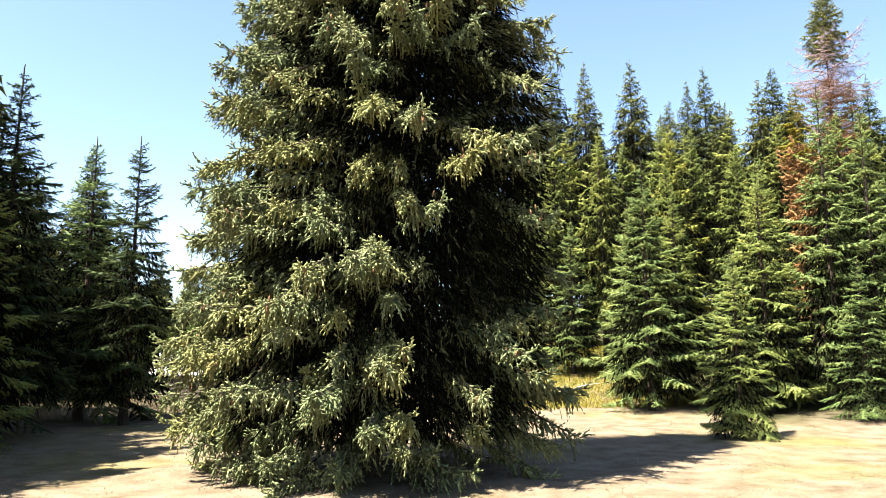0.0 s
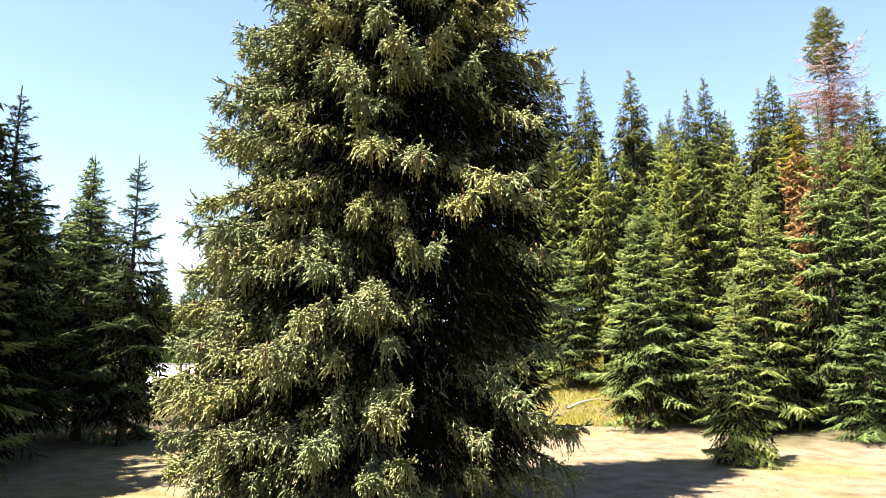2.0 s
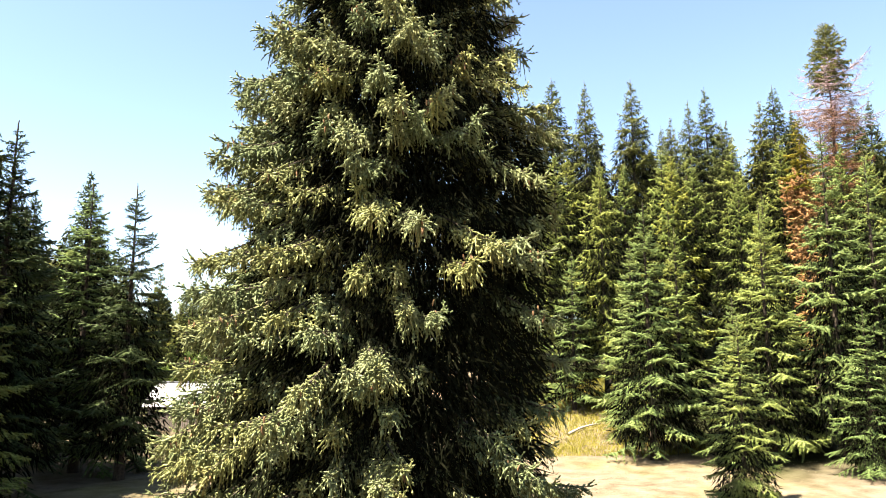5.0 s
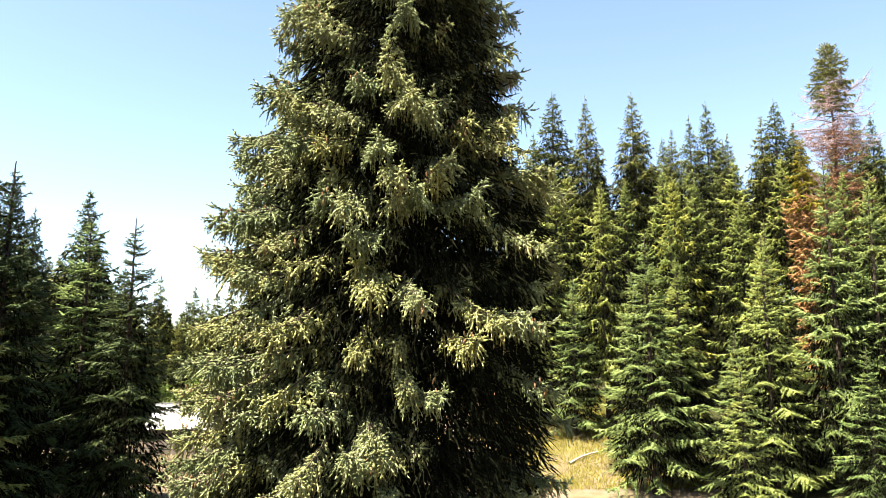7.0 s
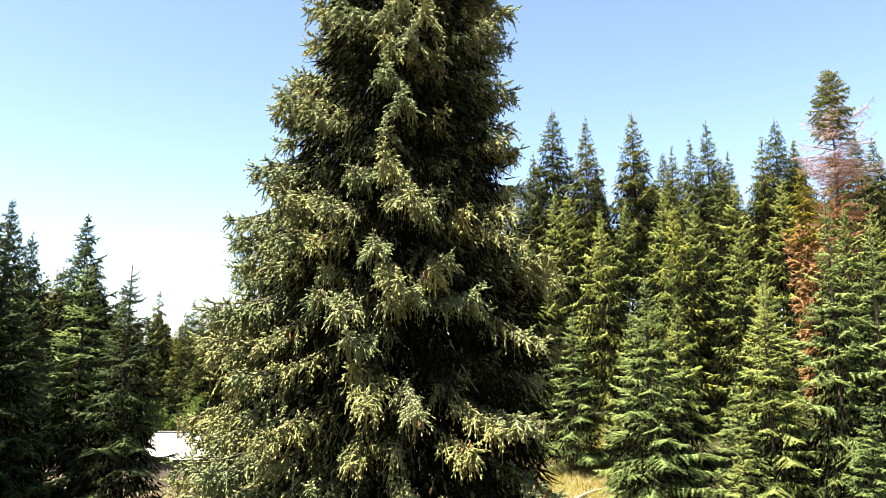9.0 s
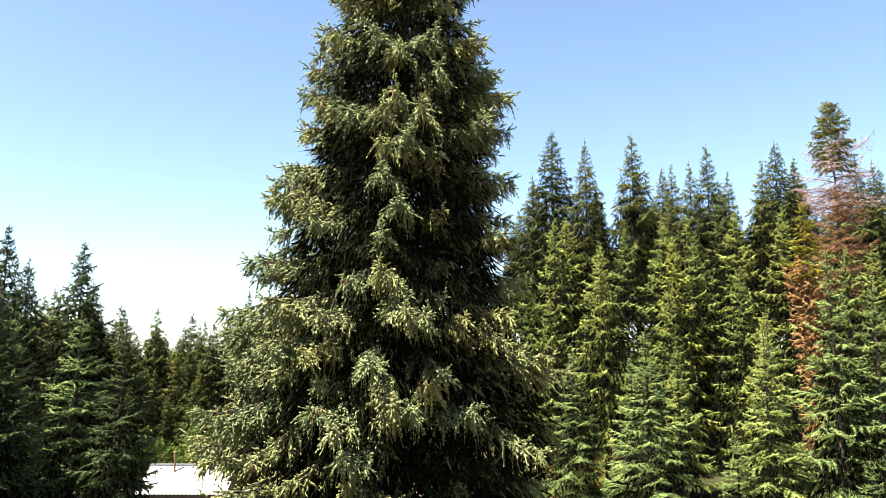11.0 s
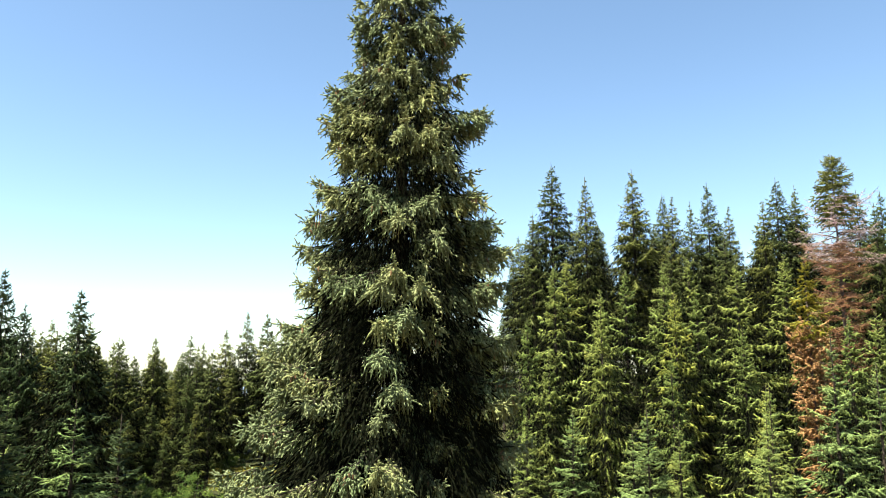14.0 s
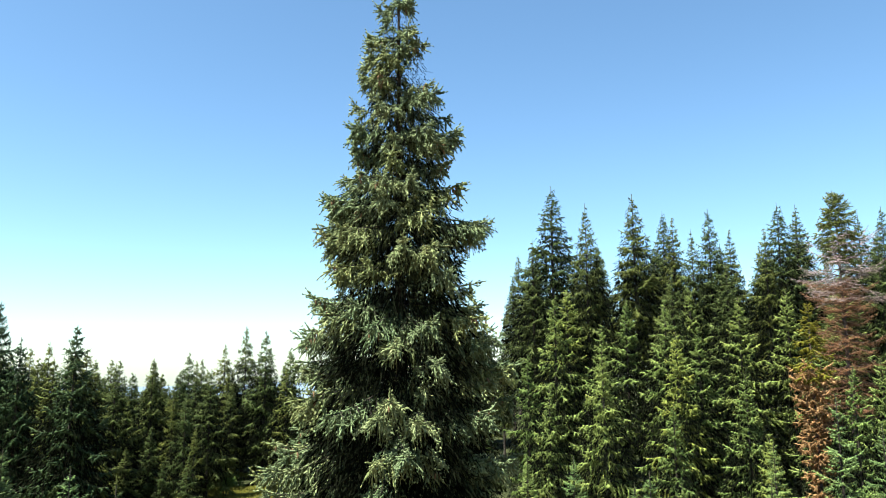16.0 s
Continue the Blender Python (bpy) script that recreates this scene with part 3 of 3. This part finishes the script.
def plant(kind, x, y, top, wide=1.0, group=""):
    """A tree of that kind with its foot on the ground at (x, y) and its tip at the height top."""
    pats = KINDS[kind]
    k = USED.get(kind, 0)
    USED[kind] = k + 1
    src = pats[k % len(pats)]
    z = float(ground_z(x, y))
    s = (top - z) / src["height"]
    m = pose(x, y, z, random.uniform(-0.3, 0.3), random.uniform(-0.3, 0.3), random.uniform(0, 360)) @ Matrix.Diagonal((s * wide, s * wide, s, 1))
    if k < len(pats):
        src.matrix_basis = m
        ob = src
    else:
        ob = copy_thing(src, m)
        ob.matrix_basis = m
    if group:
        tagged(ob, group=group)
    return ob


EDGE = "firs along the meadow edge"
plant("young", -15.8, 24.0, 11.0, 1.05, EDGE)
plant("young", -17.3, 35.1, 13.8, 1.1, EDGE)
plant("young", -24.1, 41.0, 14.0, 1.0, EDGE)
for a in ((10.5, 37.2, 13.3, 1.0), (10.9, 42.0, 12.0, 1.0), (14.1, 35.5, 8.2, 1.2), (16.0, 36.1, 13.0, 0.95), (19.7, 36.5, 17.0, 0.85), (21.6, 36.2, 15.6, 0.9),
          (18.7, 32.5, 7.4, 1.2), (23.6, 33.9, 13.0, 1.0), (12.8, 39.7, 12.4, 0.9), (17.9, 39.8, 14.5, 0.85), (22.5, 31.6, 8.5, 1.1), (8.8, 49.5, 12.5, 1.1), (6.2, 53.2, 12.0, 1.1)):
    plant("young", *a, group=EDGE)
# a small fir out on the meadow, its lowest boughs on the ground
small_fir = plant("young", 10.8, 26.9, 7.2, 1.0, EDGE)
small_fir.matrix_basis = Matrix.Translation((0, 0, -0.35)) @ small_fir.matrix_basis
LEFT = "dark spruces beyond the meadow"
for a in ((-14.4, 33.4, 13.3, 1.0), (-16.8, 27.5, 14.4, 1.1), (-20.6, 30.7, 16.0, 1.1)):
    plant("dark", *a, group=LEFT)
# spruces set out of view on the left, added to cast shade
for a in ((-14.4, 15.0, 15.0, 1.2), (-13.4, 11.1, 13.0, 1.2), (-16.9, 18.1, 20.0, 1.1), (-19.0, 15.7, 16.0, 1.1), (-20.6, 25.6, 23.0, 1.0), (-21.5, 20.6, 22.0, 1.0), (-25.0, 30.5, 25.0, 1.0), (-26.5, 36.5, 25.0, 1.0), (-20.0, 15.0, 20.0, 1.0), (-24.5, 32.5, 22.0, 0.7), (-14.8, 17.4, 14.0, 1.0), (-15.9, 22.0, 15.0, 0.85), (-17.8, 23.4, 17.0, 0.8), (-16.6, 20.2, 16.0, 0.8), (-21.2, 29.8, 22.0, 0.75), (-19.8, 26.0, 20.0, 0.75), (-22.3, 27.5, 21.0, 0.7), (-28.0, 37.5, 24.0, 0.7)):
    plant("far", *a, group=LEFT)
WOOD = "spruces of the wooded hillside"
for a in ((11.4, 51.1, 19.6, 0.95), (13.9, 63.1, 22.0, 1.0), (15.0, 47.5, 16.1, 1.0), (20.8, 49.9, 18.0, 1.0), (20.2, 57.1, 21.5, 1.0), (24.6, 71.4, 26.0, 1.0), (17.8, 54.7, 21.0, 0.95), (8.6, 58.3, 17.0, 1.0), (24.7, 43.9, 18.5, 0.9),
          (28.0, 46.2, 19.0, 1.0), (19.2, 62.1, 24.0, 1.0), (24.5, 59.6, 24.0, 1.0), (29.8, 62.3, 25.0, 1.0), (35.7, 64.1, 27.0, 1.0), (10.7, 67.6, 25.0, 1.0), (30.1, 40.0, 16.0, 1.0)):
    plant("wood", *a, group=WOOD)
for a in ((13.4, 85.7, 39.8, 1.15), (15.5, 75.7, 35.5, 0.85), (21.8, 80.3, 37.6, 1.0), (30.8, 94.6, 37.6, 0.9), (34.9, 111.2, 42.1, 0.9), (25.6, 72.6, 32.1, 0.85), (28.8, 76.3, 35.0, 0.9), (33.4, 73.5, 32.3, 0.95),
          (37.5, 78.9, 36.2, 1.1), (50.7, 101.1, 40.9, 1.0), (76.8, 123.5, 45.5, 1.0), (35.2, 86.7, 34.6, 0.9), (19.1, 88.2, 33.0, 1.0), (24.6, 90.0, 36.0, 1.0), (33.0, 84.4, 32.5, 1.0), (41.8, 83.8, 35.0, 1.0),
          (46.8, 79.7, 35.0, 1.1), (10.1, 78.0, 32.0, 1.0), (7.4, 86.2, 21.2, 1.1), (21.5, 66.5, 27.0, 1.0), (26.9, 67.6, 28.0, 1.0), (43.0, 70.2, 31.5, 1.0)):
    plant("spire", *a, group=WOOD)
FAR = "spruces of the far wood"
for a in ((-31.8, 63.5, 21.9, 1.1), (-38.4, 67.0, 21.0, 0.85), (-41.6, 68.8, 24.4, 1.0)):
    plant("black", *a, group=FAR)
for a in ((-40.2, 91.0, 18.7, 1.0), (-42.1, 107.2, 19.4, 1.0), (-46.6, 135.8, 20.6, 1.0), (-43.0, 146.0, 22.4, 1.0), (-40.2, 151.0, 26.1, 0.9),
          (-31.3, 131.0, 24.4, 1.0), (-53.2, 99.4, 21.6, 0.9), (-46.6, 143.2, 19.5, 0.9), (-27.5, 134.0, 21.5, 1.0)):
    plant("far", *a, group=FAR)

pick = random.Random(5)
taken = [(x.matrix_basis.translation.x, x.matrix_basis.translation.y) for x in scene.objects if x.parent is None and x.get("category") == "tree"]


def scatter(kind, count, xs, ys, top, room, group, inside):
    """Fills a stretch of woodland between the trees that stand out."""
    done = tries = 0
    while done < count and tries < 6000:
        tries += 1
        x, y = pick.uniform(*xs), pick.uniform(*ys)
        if not inside(x, y) or any((x - a) ** 2 + (y - c) ** 2 < room * room for a, c in taken):
            continue
        taken.append((x, y))
        plant(kind, x, y, top(x, y) + pick.uniform(-3.5, 2.0), pick.uniform(0.9, 1.2), group)
        done += 1


scatter("wood", 11, (4, 46), (41, 74), lambda x, y: 13.0 + (y - 37) * 0.36, 4.6, WOOD, lambda x, y: x < 0.62 * y + 5 and x > 15 - 0.16 * y and x > 0.1 * y and not (0.45 < x / y < 0.60 and y < 56))
scatter("spire", 30, (6, 66), (68, 112), lambda x, y: 13.6 + (y - 37) * 0.34 - (8 if x < 9 else 1), 3.5, WOOD, lambda x, y: 0.1 * y < x < 0.62 * y + 4)
scatter("far", 66, (-86, 8), (64, 150), lambda x, y: min(18.8 + 0.01 * (y - 60), 3.0 + 0.1 * y if -0.46 < x / y < -0.2 else 99), 4.6, FAR, lambda x, y: x > -0.62 * y - 6 and not (-30 < x < -8 and y < 71) and not -0.2 < x / y < 0.04 and not (-0.31 < x / y < -0.19 and y < 126))
scatter("far", 26, (-66, -22), (96, 160), lambda x, y: 17.5, 3.6, FAR, lambda x, y: -0.48 < x / y < -0.2 and not (x / y > -0.31 and y < 126))


# ---- dying trees ----
BARE = dict(YOUNG, gap=0.16, bare=0.1, rise=0.08, sag=0.40, up=0.35, fan=0.36, space=0.06, shoot=0.26, thick=0.011, droop=0.3, noise=0.35, under=1.5, steps=6)
BARE_TOP = dict(BARE, gap=0.28, space=0.13, shoot=0.34, thick=0.014, rise=0.25, sag=0.50, up=0.42)


def dying_tree(x, y, top, trunk_r, label, bands, bark):
    """A tree whose crown changes with height: bands of (name, from, to, profile, style, needles, whorl gap, boughs, label)."""
    z0 = float(ground_z(x, y))
    H = top - z0
    t = new("spruce_tree")
    t.location = (x, y, z0)
    tagged(t, label, "tree", WOOD)
    part("trunk", trunk_mesh("trunk", H, trunk_r, bark), t, "pale bare trunk")
    for k, (name, a, c, profile, st, needles, gap, per, text) in enumerate(bands):
        rng = np.random.default_rng(70 + k)
        tubes, S = crown_shoots(rng, H, profile, a, c, gap, per, st, 0.12)
        P, W, le, wi = (np.concatenate(q) for q in zip(*S))
        v, f = shoots_mesh(rng, P, W, le, wi)
        V, F, Q, idx = joined(tubes, v, f, None)
        part(name, mesh_of(name, V, F, [needles, bark], idx, Q), t, text)
    return t


HH = 31.8 - float(ground_z(30.4, 54.4))
dying_tree(30.4, 54.4, 31.8, 0.24, "half-dead spruce with a green top over bare rusty limbs", [
    ("crown", HH - 5.4, HH - 0.3, [(HH - 6, 1.7), (HH - 4, 1.7), (HH - 2.5, 1.5), (HH - 1, 0.9), (HH, 0.3)], dict(SPIRE, rise=0.25, shoot=0.28, space=0.07, thick=0.05, under=5), M_SPIRE, 0.36, 10, "living green top"),
    ("bare_limb", HH - 8.5, HH - 3.6, [(HH - 9, 3.6), (HH - 5, 3.2), (HH - 3, 2.4)], BARE_TOP, M_PINK, 0.62, 7, "bare pinkish-grey dead limbs"),
    ("dead_crown", HH - 17, HH - 7.0, [(HH - 17, 2.5), (HH - 9, 2.6), (HH - 6, 2.5)], BARE, M_TWIG, 0.5, 9, "rusty brown dead twigs"),
], M_GREY)
HH = 23.0 - float(ground_z(26.2, 51.5))
dying_tree(26.2, 51.5, 23.0, 0.15, "slim dead spruce with rust-brown needles and a yellowing top", [
    ("crown", HH - 5.0, HH - 0.3, [(HH - 5, 1.6), (HH - 2, 1.1), (HH, 0.2)], dict(SPIRE, shoot=0.26, space=0.07, thick=0.05, under=5), M_GOLD, 0.5, 8, "yellow-green fading top"),
    ("dead_crown", 2.0, HH - 4.6, [(2.0, 1.2), (HH - 5, 1.5), (HH - 4, 1.2)], dict(SPIRE, shoot=0.24, space=0.07, thick=0.045, sag=0.4, under=5), M_RUST, 0.42, 9, "rust-brown dead needles"),
], M_GREY)

# ---- shrubs by the shed ----
def shrub(x, y, height, width, seed, needles, label):
    """A broadleaved shrub: several stems and a crown of small leaves in clumps."""
    rng = np.random.default_rng(seed)
    t = new("shrub")
    t.location = (x, y, float(ground_z(x, y)))
    tagged(t, label, "shrub", "shrubs round the shed")
    tubes, P, W = [], [], []
    for i in range(9):
        a, r = rng.random() * 6.28, rng.uniform(0.15, 0.5) * width
        tip = np.array([math.cos(a) * r, math.sin(a) * r, height * rng.uniform(0.65, 1.0)])
        mid = tip * [0.45, 0.45, 0.55]
        tubes.append(tube([(0, 0, -0.1), mid, tip], [0.05, 0.03, 0.008], 4))
        for c in range(7):
            u = rng.uniform(0.3, 1.0)
            centre = tip * u + rng.normal(0, 0.16, 3) * width * [1, 1, 0.7]
            k = 26
            P.append(centre + rng.normal(0, 0.17, (k, 3)) * [1, 1, 0.8])
            W.append(rng.normal(0, 1, (k, 3)) + [0, 0, 0.5])
    P, W = np.concatenate(P), np.concatenate(W)
    P[:, 2] = np.maximum(P[:, 2], 0.1)
    le = rng.uniform(0.12, 0.22, len(P))
    v, f = blades(rng, P, W, le, le * 0.7, 3, 0.32)
    tv, tq, o = [], [], 0
    for a, q in tubes:
        tv.append(a)
        tq.append(q + o)
        o += len(a)
    part("stems", mesh_of("stems", np.concatenate(tv), None, [M_BARK], None, np.concatenate(tq)), t)
    part("crown", mesh_of("crown", v, f, [needles]), t)
    return t


for k, a in enumerate(((-25.6, 66.0, 5.0, 3.6), (-22.6, 67.5, 5.8, 4.2), (-19.6, 66.0, 5.4, 3.8), (-17.0, 68.0, 5.6, 4.0), (-14.0, 66.5, 4.6, 3.6), (-28.4, 69.0, 5.5, 4.0), (-11.2, 69.0, 5.2, 4.0))):
    shrub(*a, 80 + k, M_LEAF, "bushy yellow-green shrub growing behind the shed")
shrub(-33.6, 117.0, 4.0, 4.0, 97, M_LEAF, "low green bush in a far clearing")
shrub(-19.4, 63.6, 2.0, 1.4, 95, M_RUST, "small dry orange-brown shrub behind the shed")
shrub(-15.6, 62.5, 2.8, 1.6, 96, M_RUST, "small dry orange-brown shrub behind the shed")

def fallen_log(x, y, x2, y2):
    """A thin bare pole lying in the grass, with the stubs of its twigs."""
    rng = np.random.default_rng(98)
    t = new("fallen_log")
    t.location = (x, y, float(ground_z(x, y)) + 0.12)
    tagged(t, "thin pale barkless log lying in the yellow grass", "log")
    u = np.linspace(0, 1, 8)
    px, py = (x2 - x) * u, (y2 - y) * u
    pz = ground_z(x + px, y + py) - float(ground_z(x, y)) + 0.05 * np.sin(5 * u)
    pts = np.stack([px, py, pz], -1)
    v, q = tube(pts, 0.075 * (1 - 0.6 * u), 8)
    part("stem", mesh_of("stem", v, None, [M_PALE], None, q), t)
    for i in range(1, 7):
        way = unit(np.array([rng.normal(0, 1), rng.normal(0, 1), 0.9]))
        v, q = tube([pts[i], pts[i] + way * 0.14, pts[i] + way * 0.3], [0.018, 0.014, 0.005], 5)
        part("twig_stub", mesh_of("twig_stub", v, None, [M_PALE], None, q), t)


fallen_log(7.3, 43.4, 9.7, 45.6)

# ---- shed ----
def box(lo, hi):
    bm = bmesh.new()
    bmesh.ops.create_cube(bm, size=1)
    for v in bm.verts:
        v.co = Vector([(a + c) / 2 + p * (c - a) for a, c, p in zip(lo, hi, v.co)])
    return bm


def part_bm(name, bm, mat, parent, label=""):
    me = bpy.data.meshes.new(name)
    bm.to_mesh(me)
    bm.free()
    me.materials.append(mat)
    return part(name, me, parent, label)


shed = new("shed")
shed.location = (-19.4, 58.9, float(ground_z(-19.4, 58.9)))
tagged(shed, "low plank shed with a pale weathered metal roof", "shed")
RIDGE, EAVE, HALF, LONG = 3.5, 1.75, 2.9, 3.4


def roof_side(sign):
    """One corrugated roof sheet from ridge to eave."""
    n = 46
    v, q = [], []
    for i in range(n + 1):
        x = -LONG + 2 * LONG * i / n
        w = 0.022 * math.cos(i * math.pi)
        for y, z in ((0, RIDGE), (sign * HALF, EAVE)):
            v += [(x, y, z + w), (x, y, z + w - 0.03)]
    for i in range(n):
        a, c = 4 * i, 4 * i + 4
        q += [(a, c, c + 2, a + 2), (a + 1, a + 3, c + 3, c + 1), (a + 2, c + 2, c + 3, a + 3)]
    return mesh_of("roof_sheet", v, None, [M_ROOF], None, q)


part("roof_sheet", roof_side(-1), shed, "pale corrugated metal sheet")
part("roof_sheet", roof_side(1), shed)
part_bm("ridge_cap", box((-LONG - 0.04, -0.16, RIDGE + 0.0), (LONG + 0.04, 0.16, RIDGE + 0.05)), M_ROOF, shed)
bm = bmesh.new()
bmesh.ops.create_cone(bm, cap_ends=True, segments=12, radius1=0.07, radius2=0.07, depth=1.5, matrix=Matrix.Translation((-1.3, -0.7, 3.75)))
bmesh.ops.create_cone(bm, cap_ends=True, segments=12, radius1=0.13, radius2=0.03, depth=0.12, matrix=Matrix.Translation((-1.3, -0.7, 4.58)))
part_bm("stove_pipe", bm, M_CONE, shed, "rusty stove pipe")
for sx in (-1, 1):
    bm = bmesh.new()
    c = [bm.verts.new(p) for p in ((sx * (LONG - 0.3), -2.35, -0.3), (sx * (LONG - 0.3), 2.35, -0.3), (sx * (LONG - 0.3), 2.35, 2.0), (sx * (LONG - 0.3), 0, 3.38), (sx * (LONG - 0.3), -2.35, 2.0))]
    fc = bm.faces.new(c)
    ex = bmesh.ops.extrude_face_region(bm, geom=[fc])
    bmesh.ops.translate(bm, vec=(-sx * 0.08, 0, 0), verts=[e for e in ex["geom"] if isinstance(e, bmesh.types.BMVert)])
    bmesh.ops.recalc_face_normals(bm, faces=bm.faces)
    part_bm("gable_wall", bm, M_PLANK, shed)
plank = None
n = 34
for sy in (-1, 1):
    for i in range(n):
        x = -LONG + 0.4 + (2 * LONG - 0.8) * i / (n - 1)
        if plank is None:
            plank = part_bm("plank", box((-0.084, -0.015, -0.3), (0.084, 0.015, 1.98)), M_PLANK, shed)
            ob = plank
        else:
            ob = part("plank", plank.data, shed)
        ob.location = (x, sy * (2.4 + 0.008 * (i % 2)), random.uniform(-0.03, 0.03))

fence = new("fence")
fence.location = (-20.0, 54.6, float(ground_z(-20, 54.6)))
tagged(fence, "old grey plank fence in front of the shed", "fence")
fb = part_bm("fence_board", box((-0.065, -0.012, 0.05), (0.065, 0.012, 1.1)), M_PLANK, fence)
for i in range(44):
    ob = fb if i == 0 else part("fence_board", fb.data, fence)
    ob.location = (-3.5 + 0.16 * i, random.uniform(-0.01, 0.01), random.uniform(-0.06, 0.06))
for z in (0.35, 0.85):
    part_bm("rail", box((-3.6, 0.014, z), (3.5, 0.06, z + 0.08)), M_PLANK, fence)
for i in range(5):
    part_bm("post", box((-3.5 + 1.7 * i, 0.062, -0.4), (-3.4 + 1.7 * i, 0.16, 1.2)), M_PLANK, fence)


# ---- grass ----
def grass(name, count, xs, ys, low, high, mat, label, keep, seed, lie=0.35):
    rng = np.random.default_rng(seed)
    x, y = rng.uniform(*xs, count * 3), rng.uniform(*ys, count * 3)
    ok = keep(x, y)
    x, y = x[ok][:count], y[ok][:count]
    z = ground_z(x, y)
    p = np.stack([x, y, z - 0.01], -1)
    a = rng.random(len(x)) * 6.28
    side = np.stack([np.cos(a), np.sin(a), np.zeros(len(x))], -1)
    h = rng.uniform(low, high, len(x))
    tip = p + np.stack([rng.normal(0, lie, len(x)) * h, rng.normal(0, lie, len(x)) * h, h], -1)
    w = (0.012 + 0.03 * h)[:, None]
    v = np.stack([p - side * w, p + side * w, tip], 1).reshape(-1, 3)
    ob = new(name, mesh_of(name, v, np.arange(len(v)).reshape(-1, 3), [mat]))
    return tagged(ob, label, "grass", kind="stuff")


def clumpy(x, y, s, lim):
    return np.sin(x * s) * np.cos(y * s * 1.3) + 0.6 * np.sin(2.3 * s * x + 1) * np.sin(1.9 * s * y) > lim


grass("dry_grass", 30000, (-18, 22), (14, 40), 0.015, 0.05, M_GRASS, "short sun-dried straw grass on the meadow", lambda x, y: clumpy(x, y, 1.7, -0.4), 3, 1.3)
grass("tall_grass", 60000, (3, 14), (38, 62), 0.06, 0.22, M_TALL, "tall yellow-green grass below the wood", lambda x, y: x > 1 + 0.05 * y, 4)
grass("tall_grass", 22000, (-39, -21), (98, 128), 0.2, 0.5, M_TALL, "yellow-green grass in a far clearing", lambda x, y: (x / y > -0.31) & (x / y < -0.19), 6)
grass("tall_grass", 16000, (-26, -9), (35, 56), 0.15, 0.38, M_GRASS, "dry orange grass behind the dark spruces", lambda x, y: clumpy(x, y, 0.8, -0.6), 5)

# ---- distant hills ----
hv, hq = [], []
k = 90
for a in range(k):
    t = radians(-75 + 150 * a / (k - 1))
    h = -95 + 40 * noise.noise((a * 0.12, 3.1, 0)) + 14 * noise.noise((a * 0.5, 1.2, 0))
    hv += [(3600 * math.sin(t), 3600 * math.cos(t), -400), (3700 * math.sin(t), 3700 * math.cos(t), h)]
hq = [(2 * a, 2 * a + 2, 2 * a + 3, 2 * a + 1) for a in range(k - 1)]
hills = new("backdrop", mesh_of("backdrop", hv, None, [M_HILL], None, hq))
tagged(hills, "distant mountain ridge coloured pale blue for haze", "hills", kind="structure")
